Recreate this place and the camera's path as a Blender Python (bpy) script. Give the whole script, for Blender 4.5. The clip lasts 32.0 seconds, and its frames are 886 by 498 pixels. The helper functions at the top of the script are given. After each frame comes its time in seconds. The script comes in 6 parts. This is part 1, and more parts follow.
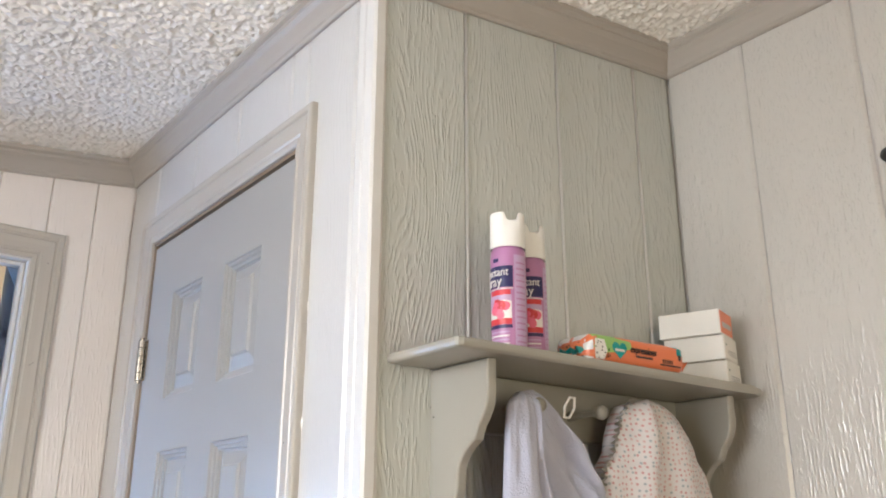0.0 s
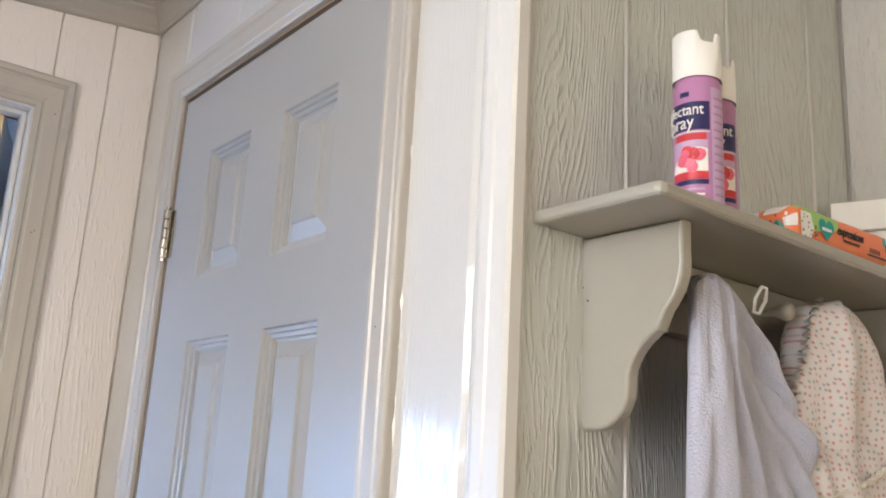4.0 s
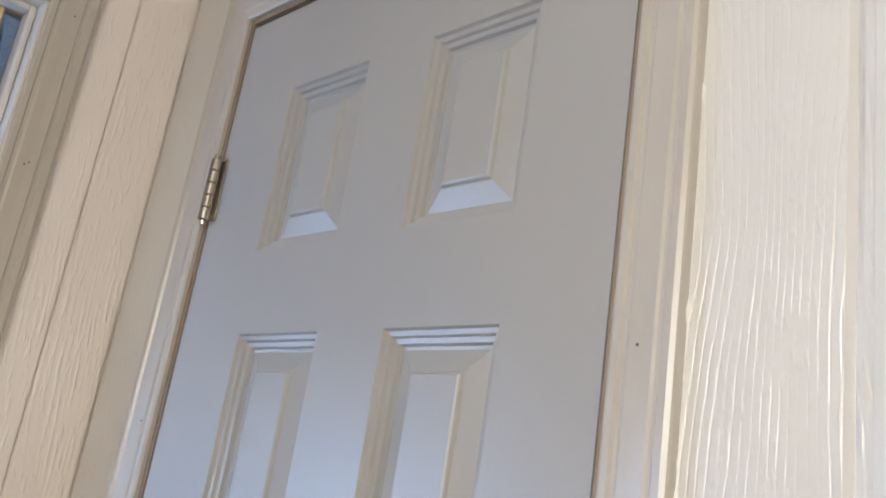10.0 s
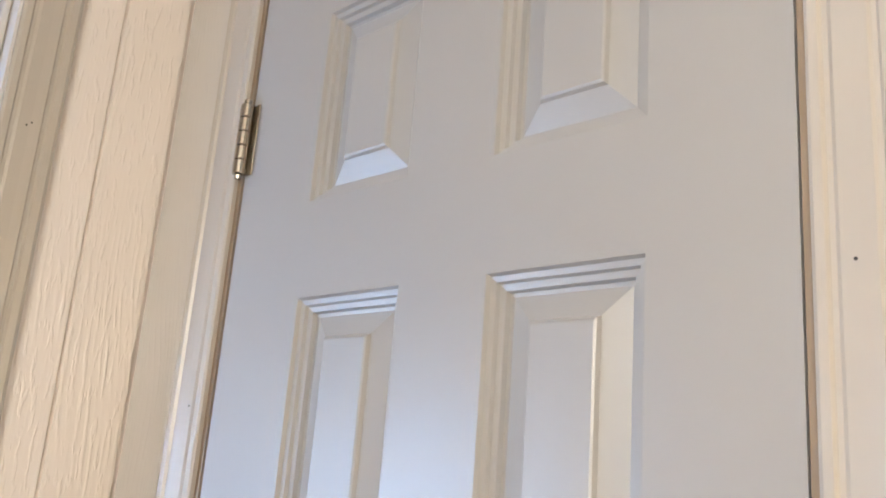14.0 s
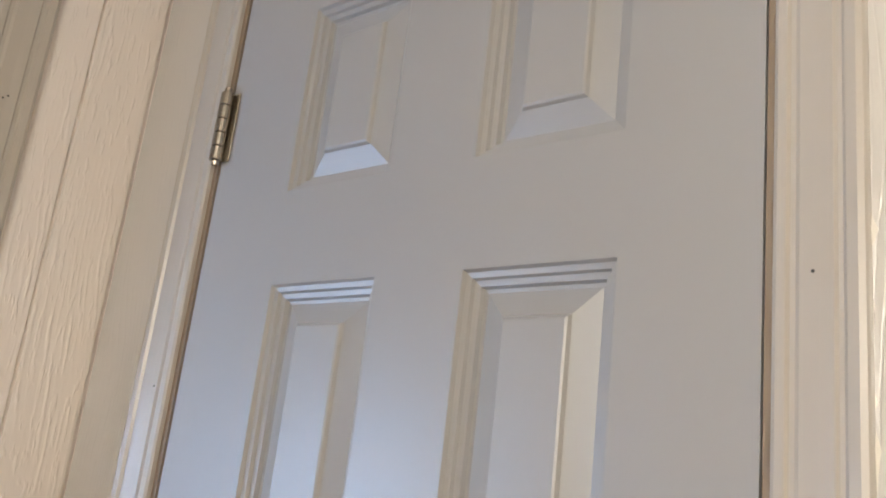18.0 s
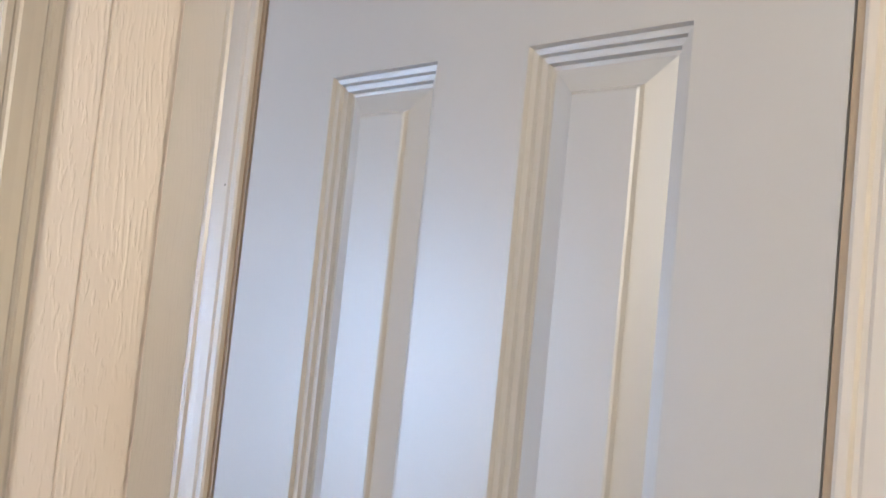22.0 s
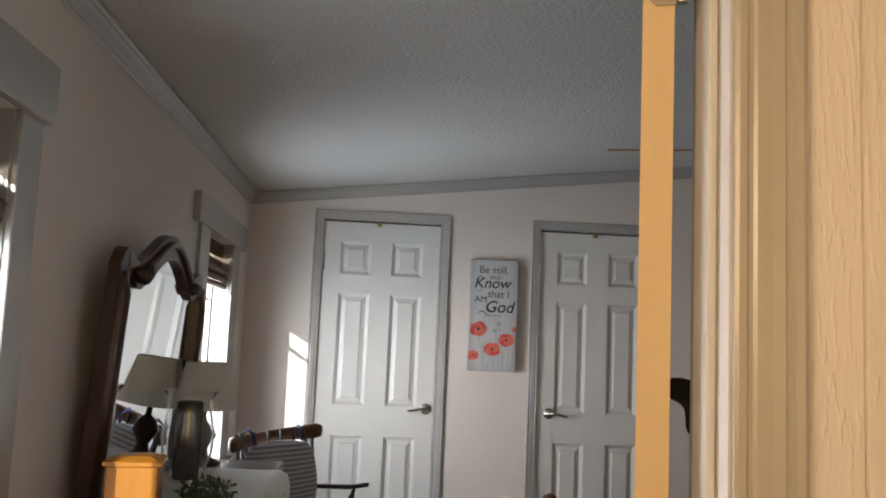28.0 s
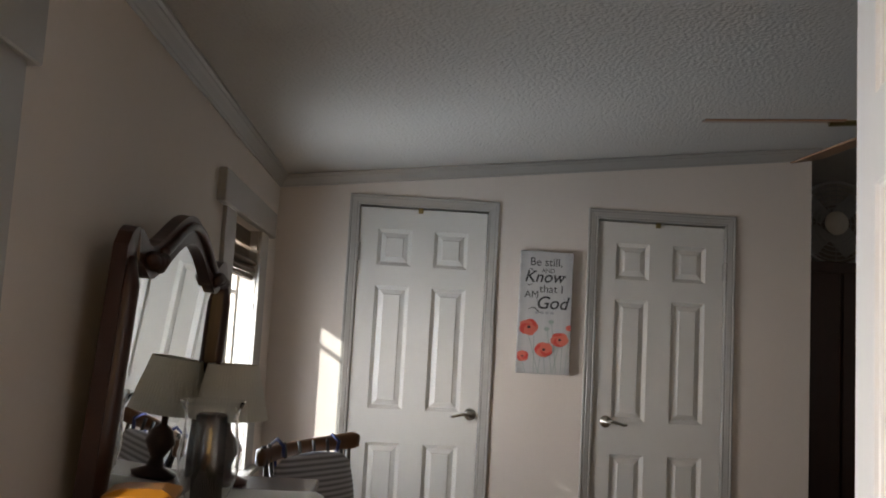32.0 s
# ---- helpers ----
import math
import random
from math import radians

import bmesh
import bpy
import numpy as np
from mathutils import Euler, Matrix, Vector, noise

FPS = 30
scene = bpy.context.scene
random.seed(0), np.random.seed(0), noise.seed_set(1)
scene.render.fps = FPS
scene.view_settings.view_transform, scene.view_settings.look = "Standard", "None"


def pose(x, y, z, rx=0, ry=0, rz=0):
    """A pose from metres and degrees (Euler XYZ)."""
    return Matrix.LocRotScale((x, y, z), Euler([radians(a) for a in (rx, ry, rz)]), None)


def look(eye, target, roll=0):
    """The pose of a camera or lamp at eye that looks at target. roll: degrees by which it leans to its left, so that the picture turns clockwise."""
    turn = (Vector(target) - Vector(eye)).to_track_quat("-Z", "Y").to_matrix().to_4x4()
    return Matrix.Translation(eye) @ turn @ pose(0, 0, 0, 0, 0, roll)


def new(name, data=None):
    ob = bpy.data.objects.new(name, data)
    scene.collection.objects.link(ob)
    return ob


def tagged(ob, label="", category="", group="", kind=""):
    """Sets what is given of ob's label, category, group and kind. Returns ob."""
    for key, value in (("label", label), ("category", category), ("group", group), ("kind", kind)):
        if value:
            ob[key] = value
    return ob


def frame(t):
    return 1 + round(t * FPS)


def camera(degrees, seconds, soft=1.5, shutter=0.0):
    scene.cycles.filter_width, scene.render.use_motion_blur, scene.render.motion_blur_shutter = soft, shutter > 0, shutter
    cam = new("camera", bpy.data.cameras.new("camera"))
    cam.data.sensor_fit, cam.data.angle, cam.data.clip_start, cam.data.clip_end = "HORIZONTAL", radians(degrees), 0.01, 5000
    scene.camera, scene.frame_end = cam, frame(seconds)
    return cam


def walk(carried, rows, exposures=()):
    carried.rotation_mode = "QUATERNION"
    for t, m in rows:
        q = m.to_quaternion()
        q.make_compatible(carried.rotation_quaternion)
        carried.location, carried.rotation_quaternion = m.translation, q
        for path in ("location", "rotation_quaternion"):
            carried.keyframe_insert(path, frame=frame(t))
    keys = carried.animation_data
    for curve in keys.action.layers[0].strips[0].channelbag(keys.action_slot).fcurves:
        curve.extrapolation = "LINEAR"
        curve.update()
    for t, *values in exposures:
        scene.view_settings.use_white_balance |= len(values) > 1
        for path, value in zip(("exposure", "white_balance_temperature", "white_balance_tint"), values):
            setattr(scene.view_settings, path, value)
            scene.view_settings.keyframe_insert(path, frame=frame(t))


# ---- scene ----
cam = camera(54.6, 32.0, soft=1.9)
PATH = [
    (0, (-0.694, -1.068, 1.360), (0.479, 0.427, 1.984), 0.1),
    (0.5, (-0.702, -1.071, 1.345), (0.496, 0.440, 1.876), 0.1),
    (1, (-0.706, -1.067, 1.328), (0.505, 0.455, 1.795), 0.7),
    (1.5, (-0.710, -1.062, 1.325), (0.497, 0.469, 1.772), 0.9),
    (2, (-0.729, -1.007, 1.316), (0.451, 0.552, 1.736), 2.1),
    (2.5, (-0.758, -0.897, 1.330), (0.423, 0.659, 1.759), 1.9),
    (4.5, (-0.595, -0.607, 1.340), (0.635, 0.889, 1.840), 3.2),
    (5, (-0.601, -0.552, 1.343), (0.564, 0.977, 1.892), 3.9),
    (5.5, (-0.600, -0.426, 1.361), (0.612, 1.075, 1.888), 4.3),
    (6, (-0.618, -0.311, 1.360), (0.719, 1.086, 1.872), 4.5),
    (6.5, (-0.618, -0.230, 1.354), (0.779, 1.106, 1.868), 4.7),
    (7, (-0.608, -0.193, 1.347), (0.764, 1.177, 1.836), 4.5),
    (7.5, (-0.594, -0.173, 1.347), (0.730, 1.221, 1.898), 4.6),
    (8, (-0.593, -0.156, 1.360), (0.726, 1.188, 2.033), 6.3),
    (8.5, (-0.598, -0.149, 1.356), (0.762, 1.158, 2.021), 9.0),
    (9, (-0.605, -0.156, 1.354), (0.756, 1.177, 1.962), 10.5),
    (9.5, (-0.613, -0.146, 1.349), (0.776, 1.175, 1.922), 9.6),
    (10, (-0.611, -0.145, 1.350), (0.735, 1.222, 1.916), 8.9),
    (10.5, (-0.588, -0.143, 1.357), (0.729, 1.253, 1.921), 7.6),
    (11, (-0.549, -0.143, 1.368), (0.689, 1.323, 1.932), 5.8),
    (11.5, (-0.494, -0.149, 1.378), (0.596, 1.434, 1.933), 4.8),
    (12, (-0.485, -0.108, 1.363), (0.568, 1.522, 1.847), 4.4),
    (12.5, (-0.525, -0.029, 1.359), (0.644, 1.519, 1.846), 3.5),
    (13, (-0.548, 0.020, 1.356), (0.771, 1.438, 1.856), 3.5),
    (13.5, (-0.564, 0.036, 1.350), (0.801, 1.409, 1.853), 3.8),
    (15.5, (-0.617, 0.058, 1.337), (0.829, 1.340, 1.852), 6.4),
    (16, (-0.629, 0.052, 1.358), (0.773, 1.316, 2.018), 6.1),
    (16.5, (-0.628, 0.043, 1.361), (0.797, 1.254, 2.072), 6.1),
    (17, (-0.629, 0.041, 1.354), (0.794, 1.292, 1.996), 6.8),
    (17.5, (-0.629, 0.041, 1.339), (0.829, 1.284, 1.913), 6.6),
    (18, (-0.622, 0.048, 1.325), (0.851, 1.297, 1.847), 6.7),
    (18.5, (-0.625, 0.054, 1.318), (0.861, 1.295, 1.819), 7.0),
    (19, (-0.621, 0.057, 1.313), (0.883, 1.286, 1.790), 7.1),
    (19.5, (-0.621, 0.055, 1.293), (0.879, 1.315, 1.694), 7.6),
    (20, (-0.620, 0.045, 1.272), (0.851, 1.345, 1.652), 8.0),
    (20.5, (-0.624, 0.047, 1.261), (0.876, 1.324, 1.606), 7.2),
    (21, (-0.623, 0.054, 1.282), (0.899, 1.341, 1.449), 6.2),
    (21.5, (-0.608, 0.060, 1.293), (0.863, 1.410, 1.407), 5.7),
    (22, (-0.611, 0.060, 1.283), (0.848, 1.423, 1.399), 5.7),
    (22.5, (-0.628, 0.045, 1.283), (0.895, 1.340, 1.337), 5.0),
    (23, (-0.562, 0.038, 1.298), (0.860, 1.443, 1.346), 5.3),
    (23.5, (-0.635, 0.059, 1.257), (0.825, 1.410, 1.460), 4.1),
    (24, (-0.607, 0.061, 1.272), (0.698, 1.551, 1.548), 3.4),
    (24.5, (-0.625, 0.088, 1.262), (0.524, 1.701, 1.540), 2.9),
    (25, (-0.649, 0.121, 1.253), (0.331, 1.847, 1.496), 3.0),
    (25.5, (-0.704, 0.134, 1.235), (0.104, 1.952, 1.439), 3.7),
    (26, (-0.694, 0.180, 1.238), (0.036, 2.036, 1.383), 3.2),
    (26.5, (-0.639, 0.262, 1.256), (-0.130, 2.192, 1.387), 3.1),
    (28.5, (-0.587, 0.380, 1.274), (-0.575, 2.366, 1.511), 2.2),
    (29, (-0.625, 0.451, 1.283), (-0.726, 2.440, 1.465), 2.0),
    (29.5, (-0.705, 0.553, 1.305), (-0.617, 2.522, 1.644), 3.0),
    (30, (-0.753, 0.611, 1.299), (-0.566, 2.593, 1.492), 3.9),
    (30.5, (-0.768, 0.655, 1.295), (-0.524, 2.638, 1.388), 4.1),
    (31, (-0.745, 0.715, 1.303), (-0.501, 2.694, 1.457), 3.2),
    (31.5, (-0.703, 0.779, 1.313), (-0.543, 2.759, 1.539), 3.2),
    (32, (-0.694, 0.841, 1.297), (-0.616, 2.829, 1.505), 3.2),
]
walk(cam, [(t, look(eye, target, roll)) for t, eye, target, roll in PATH],
     [(0, 0.98, 4900, 12), (4, 0.86, 5060, 12), (6, 0.74, 5300, 11), (11, 0.66, 5250, 11), (12, 0.95, 5300, 11), (13, 1.08, 5480, 12), (16, 1.0, 5650, 12.5), (17, 0.86, 5600, 12), (18, 0.657, 5600, 12), (19, 0.637, 5600, 12), (20, 0.85, 5600, 12), (21, 0.88, 5600, 12), (22, 1.02, 5600, 12), (23, 0.98, 5600, 12), (24, 1.02, 5600, 12), (25, 0.987, 6400, 12.5), (26, 0.8, 7200, 12.5), (28.5, 0.43, 8800, 19), (29, 0.05, 8600, 18), (30, 0.12, 9250, 20), (32, 0.17, 9400, 20)])

# ---------------- light ----------------
world = bpy.data.worlds.new("sky_world")
scene.world = world
world.use_nodes = True
wn = world.node_tree
wn.nodes.clear()
sky = wn.nodes.new("ShaderNodeTexSky")
sky.sky_type, sky.sun_disc = "NISHITA", False
SUN_TAN = 0.277
SUN_DIR = Vector((1.0, 2.083, -SUN_TAN * math.sqrt(1 + 2.083 ** 2))).normalized()
sky.sun_elevation = math.atan(SUN_TAN)
sky.sun_rotation = math.atan2(-SUN_DIR.x, -SUN_DIR.y)
bg = wn.nodes.new("ShaderNodeBackground")
bg.inputs["Strength"].default_value = 0.12
wo = wn.nodes.new("ShaderNodeOutputWorld")
wn.links.new(sky.outputs[0], bg.inputs[0])
wn.links.new(bg.outputs[0], wo.inputs[0])

sun = new("sun", bpy.data.lights.new("sun", "SUN"))
sun.data.energy, sun.data.angle, sun.data.color = 5.0, radians(0.5), (0.62, 0.82, 1.0)
sun.rotation_euler = SUN_DIR.to_track_quat("-Z", "Y").to_euler()


def window_light(name, at, to, wide, high, watts, colour, spread=180):
    lamp = new(name, bpy.data.lights.new(name, "AREA"))
    lamp.data.shape, lamp.data.size, lamp.data.size_y = "RECTANGLE", wide, high
    lamp.data.energy, lamp.data.color = watts, colour
    lamp.data.spread = radians(spread)
    lamp.matrix_world = look(at, to)
    return lamp


DAY = (0.455, 0.685, 1.0)
window_light("window_light_hall", (-1.505, -0.40, 1.67), (0.0, -0.32, 1.46), 0.96, 0.70, 15.6, (1.0, 0.85, 0.62))
# warm fill lamp added behind the view, for the warm facets
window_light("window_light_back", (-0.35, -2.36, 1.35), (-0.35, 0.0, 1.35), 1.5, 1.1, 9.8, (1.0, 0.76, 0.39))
window_light("window_light_near", (-1.518, 2.035, 1.05), (0.0, 2.035, 1.05), 0.535, 0.84, 11.6, DAY, 160)
window_light("window_light_far", (-1.518, 4.765, 1.08), (0.0, 4.765, 1.08), 0.645, 0.88, 22, DAY, 160)



# ---------------- materials ----------------
def material(name, colour, rough=0.5, metal=0.0, spec=0.5):
    m = bpy.data.materials.new(name)
    m.use_nodes = True
    b = m.node_tree.nodes["Principled BSDF"]
    b.inputs["Base Color"].default_value = (*colour, 1)
    b.inputs["Roughness"].default_value = rough
    b.inputs["Metallic"].default_value = metal
    b.inputs["Specular IOR Level"].default_value = spec
    return m, m.node_tree, b


def node(nt, kind, **values):
    n = nt.nodes.new(kind)
    for k, v in values.items():
        n.inputs[k.replace("_", " ")].default_value = v
    return n


def place_of(nt, scale=(1, 1, 1)):
    g = nt.nodes.new("ShaderNodeNewGeometry")
    m = nt.nodes.new("ShaderNodeMapping")
    m.inputs["Scale"].default_value = scale
    nt.links.new(g.outputs["Position"], m.inputs["Vector"])
    return m.outputs[0]


def tint(nt, b, colour, fac, amount):
    """Mix the base colour towards a darker or lighter one by a texture."""
    mix = nt.nodes.new("ShaderNodeMix")
    mix.data_type = "RGBA"
    c = b.inputs["Base Color"].default_value
    mix.inputs["A"].default_value = tuple(c)
    mix.inputs["B"].default_value = (*colour, 1)
    mul = nt.nodes.new("ShaderNodeMath")
    mul.operation = "MULTIPLY"
    mul.inputs[1].default_value = amount
    nt.links.new(fac, mul.inputs[0])
    nt.links.new(mul.outputs[0], mix.inputs["Factor"])
    src = b.inputs["Base Color"].links
    if src:
        nt.links.new(src[0].from_socket, mix.inputs["A"])
    nt.links.new(mix.outputs["Result"], b.inputs["Base Color"])


def bump(nt, b, height, strength, distance):
    n = node(nt, "ShaderNodeBump", Strength=strength, Distance=distance)
    nt.links.new(height, n.inputs["Height"])
    src = b.inputs["Normal"].links
    if src:
        nt.links.new(src[0].from_socket, n.inputs["Normal"])
    nt.links.new(n.outputs[0], b.inputs["Normal"])


def noise_of(nt, vec, scale, detail=3.0, rough=0.6):
    n = node(nt, "ShaderNodeTexNoise", Scale=scale, Detail=detail, Roughness=rough)
    nt.links.new(vec, n.inputs["Vector"])
    return n.outputs["Fac"]


def rough_by(nt, b, fac, low, high):
    r = node(nt, "ShaderNodeMapRange", To_Min=low, To_Max=high)
    nt.links.new(fac, r.inputs["Value"])
    nt.links.new(r.outputs[0], b.inputs["Roughness"])


def painted(name, colour, rough=0.4, dirt=(0.3, 0.27, 0.22), grit=0.08, spec=0.5, coat=0.0, haze=0.18):
    m, nt, b = material(name, colour, rough, spec=spec)
    v = place_of(nt)
    tint(nt, b, dirt, noise_of(nt, v, 2.3, 4), 0.10)
    tint(nt, b, tuple(min(1, c * 1.12) for c in colour), noise_of(nt, v, 38, 2), 0.25)
    rough_by(nt, b, noise_of(nt, v, 6, 2), rough - 0.03, rough + 0.05)
    bump(nt, b, noise_of(nt, v, 130, 2), grit, 0.0006)
    b.inputs["Coat Weight"].default_value = coat
    b.inputs["Coat Roughness"].default_value = haze
    return m


def math_of(nt, op, a, b=None):
    n = nt.nodes.new("ShaderNodeMath")
    n.operation = op
    for i, v in enumerate((a, b)):
        if v is None:
            continue
        if isinstance(v, (int, float)):
            n.inputs[i].default_value = v
        else:
            nt.links.new(v, n.inputs[i])
    return n.outputs[0]


def panelling(name, colour, rough, depth, density=1.0, swirl=1.0, lines=105.0, cut=False, fine=1.0, haze=0.09):
    """Painted hardboard panelling pressed with a wandering, cathedral wood grain."""
    m, nt, b = material(name, colour, rough)
    g = nt.nodes.new("ShaderNodeNewGeometry")
    sep = nt.nodes.new("ShaderNodeSeparateXYZ")
    nt.links.new(g.outputs["Position"], sep.inputs[0])
    along = math_of(nt, "ADD", sep.outputs["X"], sep.outputs["Y"])
    info = nt.nodes.new("ShaderNodeObjectInfo")
    com = nt.nodes.new("ShaderNodeCombineXYZ")
    nt.links.new(along, com.inputs["X"])
    nt.links.new(sep.outputs["Z"], com.inputs["Y"])
    nt.links.new(math_of(nt, "MULTIPLY", info.outputs["Random"], 40.0), com.inputs["Z"])

    def field(sx, sz, detail, rough_=0.5):
        mp = nt.nodes.new("ShaderNodeMapping")
        mp.inputs["Scale"].default_value = (sx, sz, 1)
        nt.links.new(com.outputs[0], mp.inputs["Vector"])
        return noise_of(nt, mp.outputs[0], 1.0, detail, rough_)

    big = math_of(nt, "MULTIPLY", field(5.5, 1.5, 1.5), 19.0 * swirl)
    mid = math_of(nt, "MULTIPLY", field(30, 9, 2), 1.1)
    straight = math_of(nt, "MULTIPLY", along, lines)
    phase = math_of(nt, "ADD", math_of(nt, "ADD", big, mid), straight)
    wave = math_of(nt, "SINE", math_of(nt, "MULTIPLY", phase, 2 * math.pi))
    ridge = node(nt, "ShaderNodeMapRange", From_Min=0.55 if cut else -0.35, From_Max=0.95 if cut else 1.0)
    nt.links.new(wave, ridge.inputs["Value"])
    broken = node(nt, "ShaderNodeMapRange", From_Min=0.44, From_Max=0.58, To_Min=0.5 if cut else 0.12, To_Max=1.0)
    nt.links.new(field(90, 14, 2), broken.inputs["Value"])
    patchy = node(nt, "ShaderNodeMapRange", From_Min=0.58 - 0.20 * density, From_Max=0.74 - 0.20 * density, To_Min=0.12, To_Max=1.0)
    nt.links.new(field(9, 2.2, 3), patchy.inputs["Value"])
    height = math_of(nt, "MULTIPLY", math_of(nt, "MULTIPLY", ridge.outputs[0], broken.outputs[0]), patchy.outputs[0])
    v = place_of(nt)
    tint(nt, b, tuple(c * 0.82 for c in colour), noise_of(nt, v, 2.1, 4), 0.2)
    rough_by(nt, b, noise_of(nt, v, 11, 3), max(0.27, rough - 0.05), rough + 0.08)
    bump(nt, b, field(330, 60, 3, 0.6), 0.30, 0.0007)
    dash = node(nt, "ShaderNodeMapRange", From_Min=0.56, From_Max=0.68)
    nt.links.new(field(130 * fine, 26 * fine, 2), dash.inputs["Value"])
    bump(nt, b, dash.outputs[0], (0.3 if cut else 0.9) * min(1.0, depth), 0.0015)
    bump(nt, b, math_of(nt, "MULTIPLY", height, -1.0) if cut else height, min(1.0, depth), 0.0007 if cut else 0.00125)
    b.inputs["Coat Weight"].default_value = 1.0
    b.inputs["Coat IOR"].default_value = 1.6
    b.inputs["Coat Roughness"].default_value = haze
    nt.links.new(b.inputs["Normal"].links[0].from_socket, b.inputs["Coat Normal"])
    return m


WALL_PANEL = panelling("cream_panelling_paint", (0.80, 0.742, 0.695), 0.32, 0.62, 0.8, 0.7)
WALL_PANEL_PALE = panelling("pale_grey_panelling_paint", (0.56, 0.54, 0.508), 0.31, 0.72, 0.7, 0.5, 120.0, fine=2.3, haze=0.15)
WALL_STRIP = panelling("white_panelling_paint", (0.60, 0.592, 0.58), 0.32, 0.62, 1.1, 1.0, 140.0, True)
WALL_PANEL_GREY = panelling("greige_panelling_paint", (0.515, 0.53, 0.503), 0.33, 1.0, 1.3, 1.7, 80.0)
TRIM_HALL = painted("greige_trim_paint", (0.385, 0.355, 0.315), 0.36)
TRIM_CREAM = painted("greige_casing_paint", (0.43, 0.40, 0.355), 0.33, coat=0.6, haze=0.27)
TRIM_WHITE = painted("white_corner_trim_paint", (0.63, 0.62, 0.605), 0.35, coat=0.3)
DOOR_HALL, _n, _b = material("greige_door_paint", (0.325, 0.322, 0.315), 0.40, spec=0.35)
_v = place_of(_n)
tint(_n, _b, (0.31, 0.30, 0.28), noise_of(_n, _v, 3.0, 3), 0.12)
bump(_n, _b, noise_of(_n, _v, 170, 2), 0.22, 0.0005)
_b.inputs["Coat Weight"].default_value = 0.72
_b.inputs["Coat IOR"].default_value = 1.55
_b.inputs["Coat Roughness"].default_value = 0.37
_n.links.new(_b.inputs["Normal"].links[0].from_socket, _b.inputs["Coat Normal"])
DOOR_WHITE = painted("white_door_paint", (0.77, 0.755, 0.73), 0.36)
# the white door paint again, darkened for the dimmer light on the far doors
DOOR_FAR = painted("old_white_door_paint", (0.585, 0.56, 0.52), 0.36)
JAMB = painted("bare_tan_jamb", (0.24, 0.18, 0.12), 0.5)
CAULK = painted("cream_caulk", (0.70, 0.685, 0.64), 0.4, coat=0.8)
WALL_BED = painted("pale_taupe_wall_paint", (0.64, 0.56, 0.50), 0.62, grit=0.05)
TRIM_BED = painted("grey_trim_paint", (0.34, 0.32, 0.295), 0.34, coat=0.6)
SHELF_PAINT = painted("greige_shelf_paint", (0.345, 0.333, 0.292), 0.34, coat=0.3)
# gloom of the unlit alcove and closet, put into the wall colour
DARK_ROOM = painted("alcove_gloom_tone", (0.22, 0.19, 0.16), 0.7)


def popcorn(name, relief, colour=(0.84, 0.80, 0.74)):
    m, nt, b = material(name, colour, 0.75)
    v = place_of(nt)
    vor = node(nt, "ShaderNodeTexVoronoi", Scale=75.0)
    vor.feature = "SMOOTH_F1"
    nt.links.new(v, vor.inputs["Vector"])
    inv = nt.nodes.new("ShaderNodeMath")
    inv.operation = "SUBTRACT"
    inv.inputs[0].default_value = 1.0
    nt.links.new(vor.outputs["Distance"], inv.inputs[1])
    tint(nt, b, (0.55, 0.52, 0.47), noise_of(nt, v, 3, 3), 0.15)
    bump(nt, b, noise_of(nt, v, 120, 3), 0.8 * relief, 0.007)
    bump(nt, b, inv.outputs[0], 0.95 * relief, 0.018)
    return m


CEIL = popcorn("popcorn_ceiling", 0.6)
CEIL_LUMP = painted("popcorn_lump_paint", (0.90, 0.87, 0.82), 0.8, grit=0.3)
# cream cut down to greige: the bedroom ceiling's weak light is in the colour
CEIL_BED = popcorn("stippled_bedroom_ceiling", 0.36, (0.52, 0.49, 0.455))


def wood(name, colour, dark, rough, scale=(30, 30, 3)):
    m, nt, b = material(name, colour, rough)
    v = place_of(nt, scale)
    tint(nt, b, dark, noise_of(nt, v, 1.5, 5, 0.7), 0.6)
    tint(nt, b, dark, noise_of(nt, place_of(nt), 4, 3), 0.2)
    bump(nt, b, noise_of(nt, v, 6, 3), 0.1, 0.001)
    return m


WOOD_EDGE = wood("bare_pine_edge", (0.74, 0.58, 0.36), (0.62, 0.45, 0.25), 0.55)
WOOD_CHERRY = wood("cherry_bed_wood", (0.10, 0.028, 0.012), (0.04, 0.012, 0.006), 0.28)
WOOD_MIRROR = wood("dark_mahogany", (0.062, 0.020, 0.012), (0.018, 0.008, 0.006), 0.3)
WOOD_CHAIR = wood("brown_chair_wood", (0.16, 0.065, 0.025), (0.07, 0.028, 0.012), 0.35)
WOOD_HONEY = wood("honey_pine", (0.46, 0.165, 0.016), (0.28, 0.085, 0.008), 0.38)
WOOD_FLOOR = wood("brown_floor_plank", (0.32, 0.20, 0.12), (0.18, 0.11, 0.06), 0.4, (25, 2.5, 25))
# tone of the unseen walls, picked to throw warm bounce light
WOOD_BOUNCE = wood("honey_bounce_wood", (0.62, 0.44, 0.27), (0.45, 0.3, 0.17), 0.5)
WOOD_FAN = wood("oak_fan_blade", (0.34, 0.17, 0.09), (0.2, 0.1, 0.05), 0.4)
BLACK = painted("black_enamel", (0.012, 0.012, 0.013), 0.35)
NICKEL, _n, _b = material("satin_nickel", (0.42, 0.385, 0.335), 0.27, 1.0)
bump(_n, _b, noise_of(_n, place_of(_n), 300, 2), 0.08, 0.0005)
BRASS, _n, _b = material("aged_brass", (0.30, 0.22, 0.10), 0.35, 1.0)
